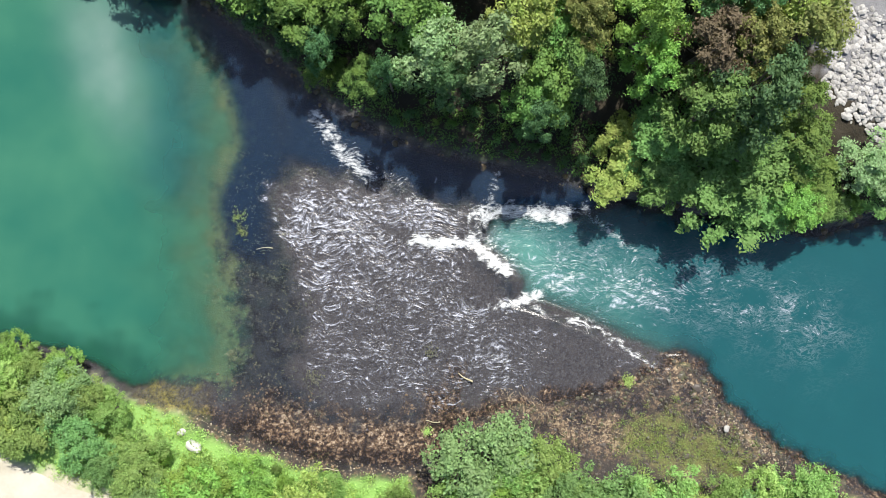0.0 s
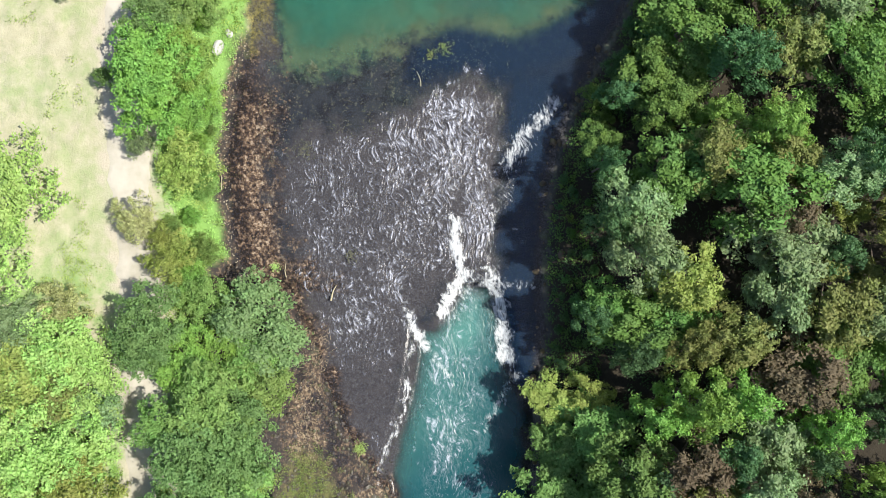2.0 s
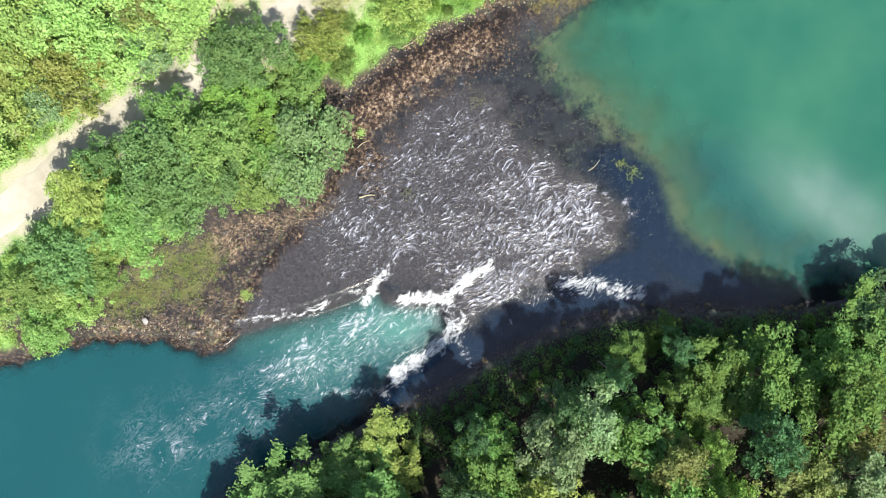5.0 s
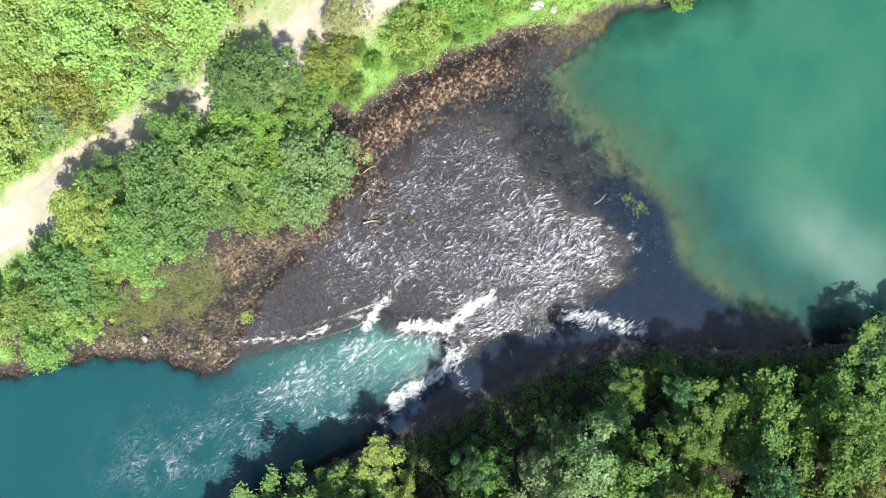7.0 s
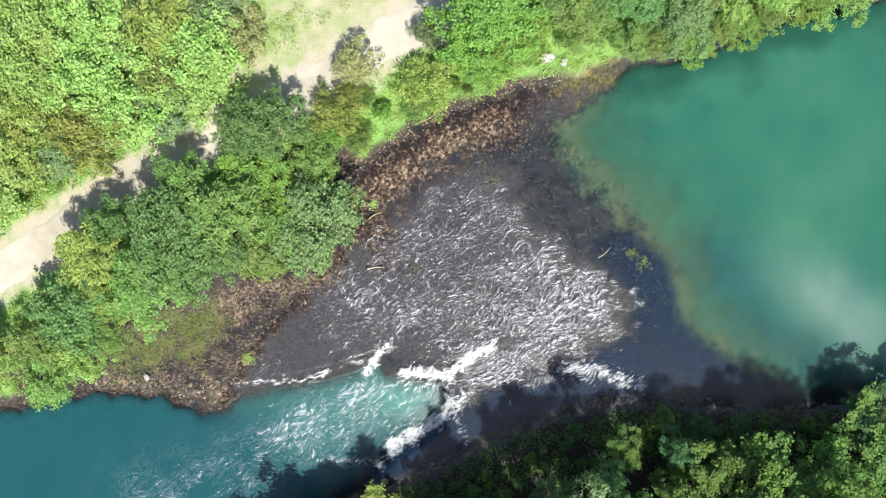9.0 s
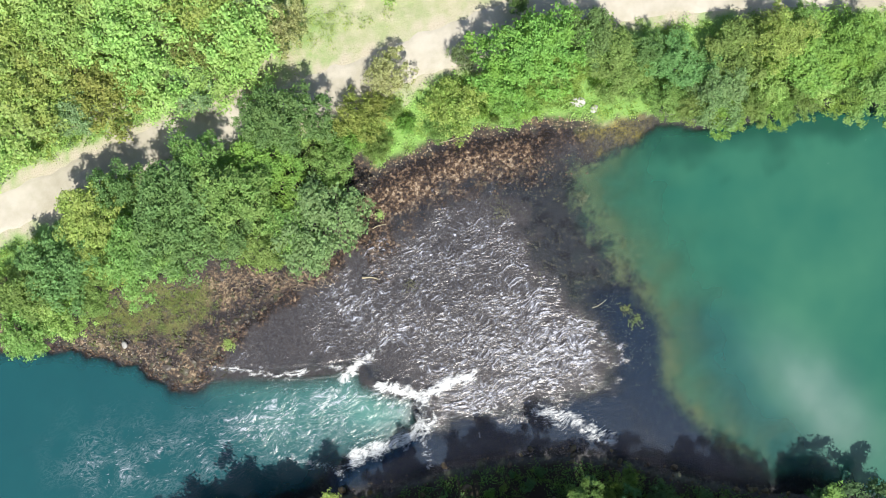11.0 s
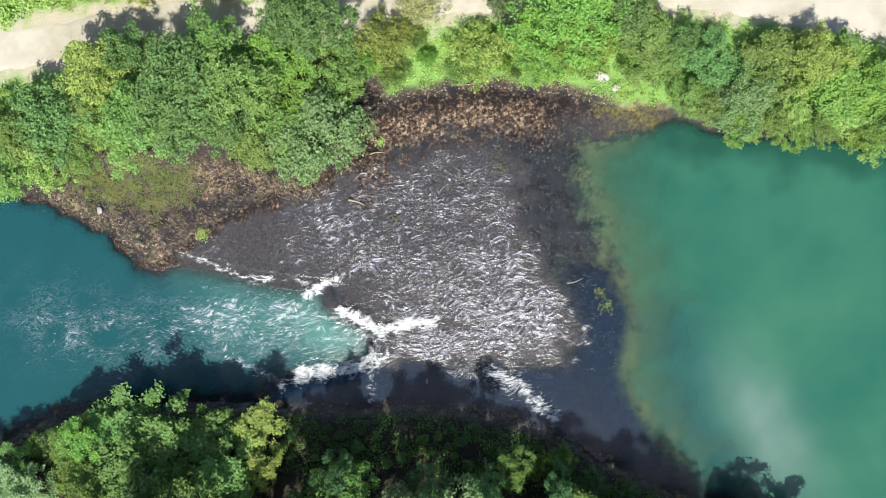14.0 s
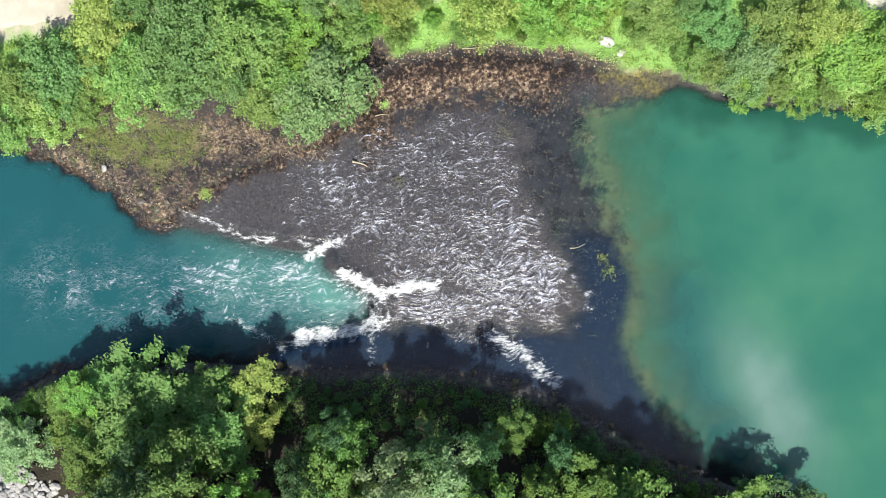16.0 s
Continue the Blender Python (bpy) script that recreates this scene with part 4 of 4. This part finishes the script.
def on_meadow(x, y):
    return (line_distance(x, y, ROAD) > 3.0 + 0.8 * waves(x, y, 3, 84)) & (y > 21) & (waves(x, y, 7, 85) + 0.5 * waves(x, y, 2, 86) + np.clip(-(x + 4) / 8, -0.42, 1.5) > 0.35)


def on_wood_floor(x, y):
    s = shore_distance(x, y)
    return (~left_side(x, y)) & (s > 0.7) & (s < 26) & (waves(x, y, 3.5, 87) > -0.1) & ((x > -30) | (y > -19))


bank_spots = scatter(9500, (-46, 44, 4, 24), on_green_bank, 91)
mottle = waves(bank_spots[:, 0], bank_spots[:, 1], 2.6, 89) + 0.6 * np.random.RandomState(90).normal(size=len(bank_spots))
herbs("bank_herbs", bank_spots[mottle > 0.1], 0.085, 26, LEAVES["lime"], "dense bright green herbs and grass on the river bank", 92)
herbs("bank_weeds", bank_spots[(mottle <= 0.1) & (mottle > -0.7)], 0.09, 26, LEAVES["vivid"], "taller green weeds on the river bank", 99)
herbs("bank_scrub", bank_spots[mottle <= -0.7], 0.09, 22, LEAVES["yellow"], "yellowish dry weeds on the river bank", 100)
herbs("meadow_herbs", scatter(5200, (-44, 36, 21, 44), on_meadow, 93), 0.08, 20, LEAVES["lime"], "patchy sunlit weeds and grass in a dry meadow", 94)
def on_right_bank(x, y):
    s = shore_distance(x, y)
    return (~left_side(x, y)) & (s > 0.5) & (s < 5) & (waves(x, y, 2.5, 88) > -0.3)


herbs("bank_undergrowth", scatter(7000, (-40, 24, -27, -10), on_right_bank, 97), 0.09, 18, LEAVES["green"], "leafy undergrowth on the steep slack bank", 98)
herbs("wood_herbs", scatter(6000, (-46, 34, -46, -10), on_wood_floor, 95), 0.10, 14, LEAVES["blue"], "dark undergrowth on the slack wood floor", 96)


# ---- stones ----
def stone_shape(seed, cuts=1):
    """A worn, lumpy stone about 1 m across, flattened."""
    bm = bmesh.new()
    bmesh.ops.create_icosphere(bm, subdivisions=cuts, radius=0.5)
    g = np.random.RandomState(seed)
    planes = g.normal(size=(5, 3))
    for v in bm.verts:
        p = np.array(v.co)
        for n in planes / np.linalg.norm(planes, axis=1)[:, None]:
            over = p @ n - 0.36
            if over > 0:
                p = p - n * over
        v.co = p * (1, g.uniform(0.97, 1.03), 0.7)
    vs, fs = np.array([v.co for v in bm.verts]), np.array([[v.index for v in f.verts] for f in bm.faces])
    bm.free()
    return vs, fs


SHAPES = [stone_shape(300 + k) for k in range(7)]
LOW_SHAPES = [stone_shape(320 + k) for k in range(4)]


def stone_pose(x, y, r, g, sink=0.25, level=None):
    z = float(ground_z(x, y)) if level is None else level
    return Matrix.LocRotScale((x, y, z + r * (0.35 - sink)), Euler((g.normal() * 0.25, g.normal() * 0.25, g.uniform(0, 6.28))), (r * g.uniform(0.8, 1.4), r * g.uniform(0.75, 1.1), r * g.uniform(0.6, 1.0)))


def stones(parent, mat, spots, sizes, seed, limit=280, rest="gravel", label=""):
    """Stones as parts of a thing; those past the limit joined as one stuff part."""
    g = np.random.RandomState(seed)
    meshes = [mesh_of("stone", v, f, mat) for v, f in SHAPES]
    vs, fs, at = [], [], 0
    order = np.argsort(-sizes)
    for k, i in enumerate(order):
        (x, y), r = spots[i], sizes[i]
        m = stone_pose(x, y, r, g)
        if k < limit:
            part("stone", meshes[g.randint(7)], parent, m=m)
        else:
            v, f = LOW_SHAPES[g.randint(4)]
            a = np.array(m)
            vs.append(v @ a[:3, :3].T + a[:3, 3])
            fs.append(f + at)
            at += len(v)
    if vs:
        ob = part(rest, mesh_of(rest, np.concatenate(vs), np.concatenate(fs), mat), parent)
        tagged(ob, label, kind="stuff")


def root_of(name, label, category):
    return tagged(new(name), label, category)


def sized(n, low, high, seed):
    return low + (high - low) * np.random.RandomState(seed).uniform(0, 1, n) ** 2.2


spots = scatter(3600, (-47, -30.5, -36, -20.5), lambda x, y: (line_distance(x, y, [(-35, -27.5), (-46, -22)]) < 5.6 + 0.7 * waves(x, y, 4, 101)) & (y > -30.5 + 0.5 * waves(x, y, 3, 102)), 103)
riprap = root_of("riprap", "heap of pale grey and white limestone rubble", "rubble")
stones(riprap, STONE_WHITE, spots, sized(len(spots), 0.28, 0.8, 104), 105, label="smaller white rubble between the stones")

SPIT = [(-34, 6.8), (-28.5, 3.6), (-22, 4.6), (-15, 7.6), (-10, 10.5)]
spots = scatter(5200, (-38, -7, 0, 15), lambda x, y: (line_distance(x, y, SPIT) < 6.0 + 0.8 * waves(x, y, 3, 111)) & (shore_distance(x, y) > -1.8 * (x < -22) - 0.3) & (shore_distance(x, y) < 8), 112)
spit = root_of("stony_spit", "wet brown mossy stones on a low spit", "stones")
stones(spit, STONE_SPIT, spots, sized(len(spots), 0.08, 0.42, 113), 114, label="brown gravel between the stones")

spots = scatter(2800, (-10, 13, 8, 17), lambda x, y: (waves(x, y, 1.6, 125) > -0.1) & (shore_distance(x, y) > -5.2 + 1.2 * waves(x, y, 3, 121)) & (shore_distance(x, y) < 0.9), 122)
shallows = root_of("shore_cobbles", "brown algae-covered cobbles in shallow water", "stones")
stones(shallows, STONE_WARM, spots, sized(len(spots), 0.07, 0.30, 123), 124, label="small brown cobbles under water")

spots = scatter(1500, (-9, 15, 12, 17.5), lambda x, y: np.abs(shore_distance(x, y) - 0.35) < 0.5 + 0.2 * waves(x, y, 2, 131), 132)
edge_spots = scatter(1600, (-36, -26, 2, 9), lambda x, y: np.abs(shore_distance(x, y) - 0.9) < 0.7 + 0.4 * waves(x, y, 1.6, 133), 135)
spots = np.concatenate([spots, edge_spots])
beach = root_of("shore_pebbles", "strip of pale dry pebbles along the water's edge", "stones")
stones(beach, stone_material("pale_pebbles", (0.16, 0.13, 0.085), (0.52, 0.46, 0.35), 0.85), spots, sized(len(spots), 0.06, 0.18, 133), 134, 200, label="fine pale pebbles")

spots = scatter(1500, (-38, 24, -24, -9), lambda x, y: (~left_side(x, y)) & (shore_distance(x, y) > -0.9) & (shore_distance(x, y) < 1.3 + waves(x, y, 4, 141)), 142)
bank = root_of("bank_boulders", "dark wet boulders and stones under the wooded bank", "stones")
stones(bank, STONE_BROWN, spots, sized(len(spots), 0.2, 0.8, 143), 144, label="dark gravel under the bank")


def boulder(name, x, y, r, mat, label, seed, level=None):
    g = np.random.RandomState(seed)
    v, f = stone_shape(seed, 3)
    v = v * (1 + 0.12 * waves(v[:, :1] * 3 + seed, v[:, 1:2] * 3 + v[:, 2:] * 2, 1.5, seed))
    ob = new(name, mesh_of(name, v, f, mat, True))
    ob.matrix_basis = stone_pose(x, y, r, g, 0.2, level)
    return tagged(ob, label, "rock")


ROCK_DARK = stone_material("wet_dark_rock", (0.012, 0.011, 0.010), (0.06, 0.048, 0.038), 0.35)
boulder("boulder", -8.4, -9.1, 0.8, ROCK_DARK, "dark wet boulder in the white rapids", 201, -0.85)
boulder("boulder", -35.5, -12.5, 1.6, STONE_BROWN, "brown rounded boulder at the wooded bank", 202)
boulder("boulder", -36.8, -13.4, 1.3, STONE_BROWN, "brown rounded boulder at the wooded bank", 203)
boulder("boulder", -25.6, 1.6, 0.8, STONE_SPIT, "flat brown rock at the tip of the spit", 204, -0.15)
boulder("boulder", -27.2, 2.3, 0.7, STONE_SPIT, "flat dark rock at the tip of the spit", 205, -0.1)
boulder("boulder", -24.7, 2.2, 0.6, STONE_SPIT, "flat dark rock at the tip of the spit", 209, -0.1)
boulder("boulder", -30.4, 5.1, 0.7, STONE_WHITE, "pale stone on the spit", 206)
slab = boulder("boulder", 13.3, 16.4, 1.6, STONE_WHITE, "pale rock slab on the green bank", 207)
slab.scale = (1.5, 1.0, 0.45)
boulder("boulder", 14.6, 15.5, 0.6, STONE_WHITE, "small pale rock on the green bank", 208)


# ---- driftwood and water plants ----
def log(x, y, z, length, thick, turn, seed):
    g = np.random.RandomState(seed)
    q = np.linspace(-0.5, 0.5, 7)
    line = [(length * k, 0.06 * length * math.sin(4 * k + seed), z + 0.03 * g.normal()) for k in q]
    v, f = tube(line, thick * (1 - 0.5 * (q + 0.5)), 8)
    m = stone_material("bleached_wood", (0.24, 0.21, 0.13), (0.50, 0.45, 0.30), 0.8)
    ob = new("driftwood", mesh_of("driftwood", v, f, m, True))
    ob.matrix_basis = pose(x, y, 0, 0, 0, turn)
    return tagged(ob, "bleached driftwood branch lying in the shallow riffle", "driftwood")


log(-7.85, 5.75, 0.08, 1.4, 0.09, -22, 1)
log(-6.0, 10.0, 0.06, 1.2, 0.05, 8, 2)
log(1.8, 15.9, 0.35, 1.8, 0.05, 12, 4)
log(11.2, -1.2, 0.04, 1.4, 0.05, 15, 5)


def weed(x, y, r, count, mat, label, seed, level=0.02, leaf=0.09, slim=0.3):
    """A clump of long leaves lying out on the water or standing on a stone."""
    g = np.random.RandomState(seed)
    base = g.normal(size=(count, 2)) * r * 0.5
    c = np.column_stack([base, level + g.uniform(0.02, 0.18, count)])
    v, f = leaf_quads(c, g.normal(size=(count, 3)) * 0.3 + (0, 0, 1), leaf, g, slim)
    ob = new("water_plant", mesh_of("water_plant", v, f, mat))
    ob.matrix_basis = pose(x, y, 0)
    return tagged(ob, label, "water plant", "water plants", "stuff")


weed(-21.35, 2.95, 0.55, 260, LEAVES["lime"], "bright green tuft growing on a stone in the riffle", 211, 0.1)
weed(-5.75, 10.9, 0.4, 160, LEAVES["lime"], "small green tuft in the brown shallows", 212, 0.1)
for k, (x, y, r) in enumerate([(13.9, -3.3, 0.7), (13.4, -2.2, 0.5), (4.6, 8.7, 0.8), (12.0, 8.2, 0.6), (-4.5, 4.3, 0.6)]):
    weed(x, y, r, int(110 * r), LEAVES["olive" if k < 2 else "weed"], "yellow-olive water weed at the surface of the pool edge", 220 + k, -0.05, 0.19, 0.16)


def floating_weed(spots, seed):
    """Short pale weed tips breaking the surface in loose tufts, joined as one stuff."""
    g = np.random.RandomState(seed)
    c = np.repeat(np.column_stack([spots, water_level(spots[:, 0], spots[:, 1])]), 3, 0) + g.normal(size=(len(spots) * 3, 3)) * (0.16, 0.12, 0.01)
    c[:, 2] += 0.03
    v, f = leaf_quads(c, g.normal(size=c.shape) * 0.25 + (0, 0, 1), 0.075, g, 0.28)
    return tagged(new("water_weed", mesh_of("water_weed", v, f, LEAVES["weed"])), "pale olive weed tips breaking the dark shallow water", "water plant", kind="stuff")


def in_weed_bed(x, y):
    tuft = waves(x, y, 2.4, 231) + 0.5 * waves(x, y, 0.9, 232)
    return (rapid_distance(x, y) < 0.8) & (pool_distance(x, y) < 2.0) & (pool_distance(x, y) > -9) & (shore_distance(x, y) < -2.2) & (ledge_distance(x, y) > 2) & (tuft > -0.1) & (y > -9)


floating_weed(scatter(2600, (0, 18, -12, 13.5), in_weed_bed, 233), 234)


# low moss, sedge and dead stalks over the spit
def on_spit(x, y):
    ragged = 1.3 * waves(x, y, 2.4, 151) + 1.2 * waves(x, y, 0.9, 152)
    main = line_distance(x, y, [(-31.5, 7.7), (-27, 7.8), (-23.5, 7.8)]) + ragged < 1.5
    side = line_distance(x, y, [(-25.8, 5.4), (-24.4, 6.2)]) + ragged < 0.7
    return left_side(x, y) & (shore_distance(x, y) > 0.2) & (main | side)


herbs("spit_moss", scatter(5000, (-38, -8, 0, 14), on_spit, 153), 0.05, 30, LEAVES["moss"], "yellow-green moss and sedge between wet stones", 154)


def straw(name, spots, length, mat, label, seed):
    """Dead stalks lying criss-cross, joined as one stuff."""
    g = np.random.RandomState(seed)
    vs, fs, at = [], [], 0
    z = ground_z(spots[:, 0], spots[:, 1])
    for (x, y), h in zip(spots, np.maximum(z, 0.0)):
        a, l = g.uniform(0, 3.14), length * g.uniform(0.4, 1.3)
        d = np.array((math.cos(a), math.sin(a), g.normal() * 0.12)) * l / 2
        v, f = tube([(x, y, h + 0.08) - d, (x + g.normal() * 0.06, y, h + 0.12), (x, y, h + 0.08) + d], (0.012, 0.018, 0.008), 4)
        vs.append(v)
        fs.append(np.array(f) + at)
        at += len(v)
    return tagged(new(name, mesh_of(name, np.concatenate(vs), np.concatenate(fs), mat)), label, "dead reeds", kind="stuff")


STRAW = stone_material("dead_reed", (0.22, 0.17, 0.10), (0.5, 0.41, 0.28), 0.8)
straw("dead_reed", scatter(3000, (-34, -10, 3, 12), lambda x, y: (line_distance(x, y, [(-22, 7.8), (-17, 8.0), (-12.5, 6.8)]) + 0.8 * waves(x, y, 1.6, 155) < 1.1)
                           | (line_distance(x, y, [(-30.5, 10.2), (-28, 10.0)]) + 0.8 * waves(x, y, 1.6, 155) < 0.8), 156), 0.34, STRAW,
      "pale dead reed stalks strewn over the spit", 157)
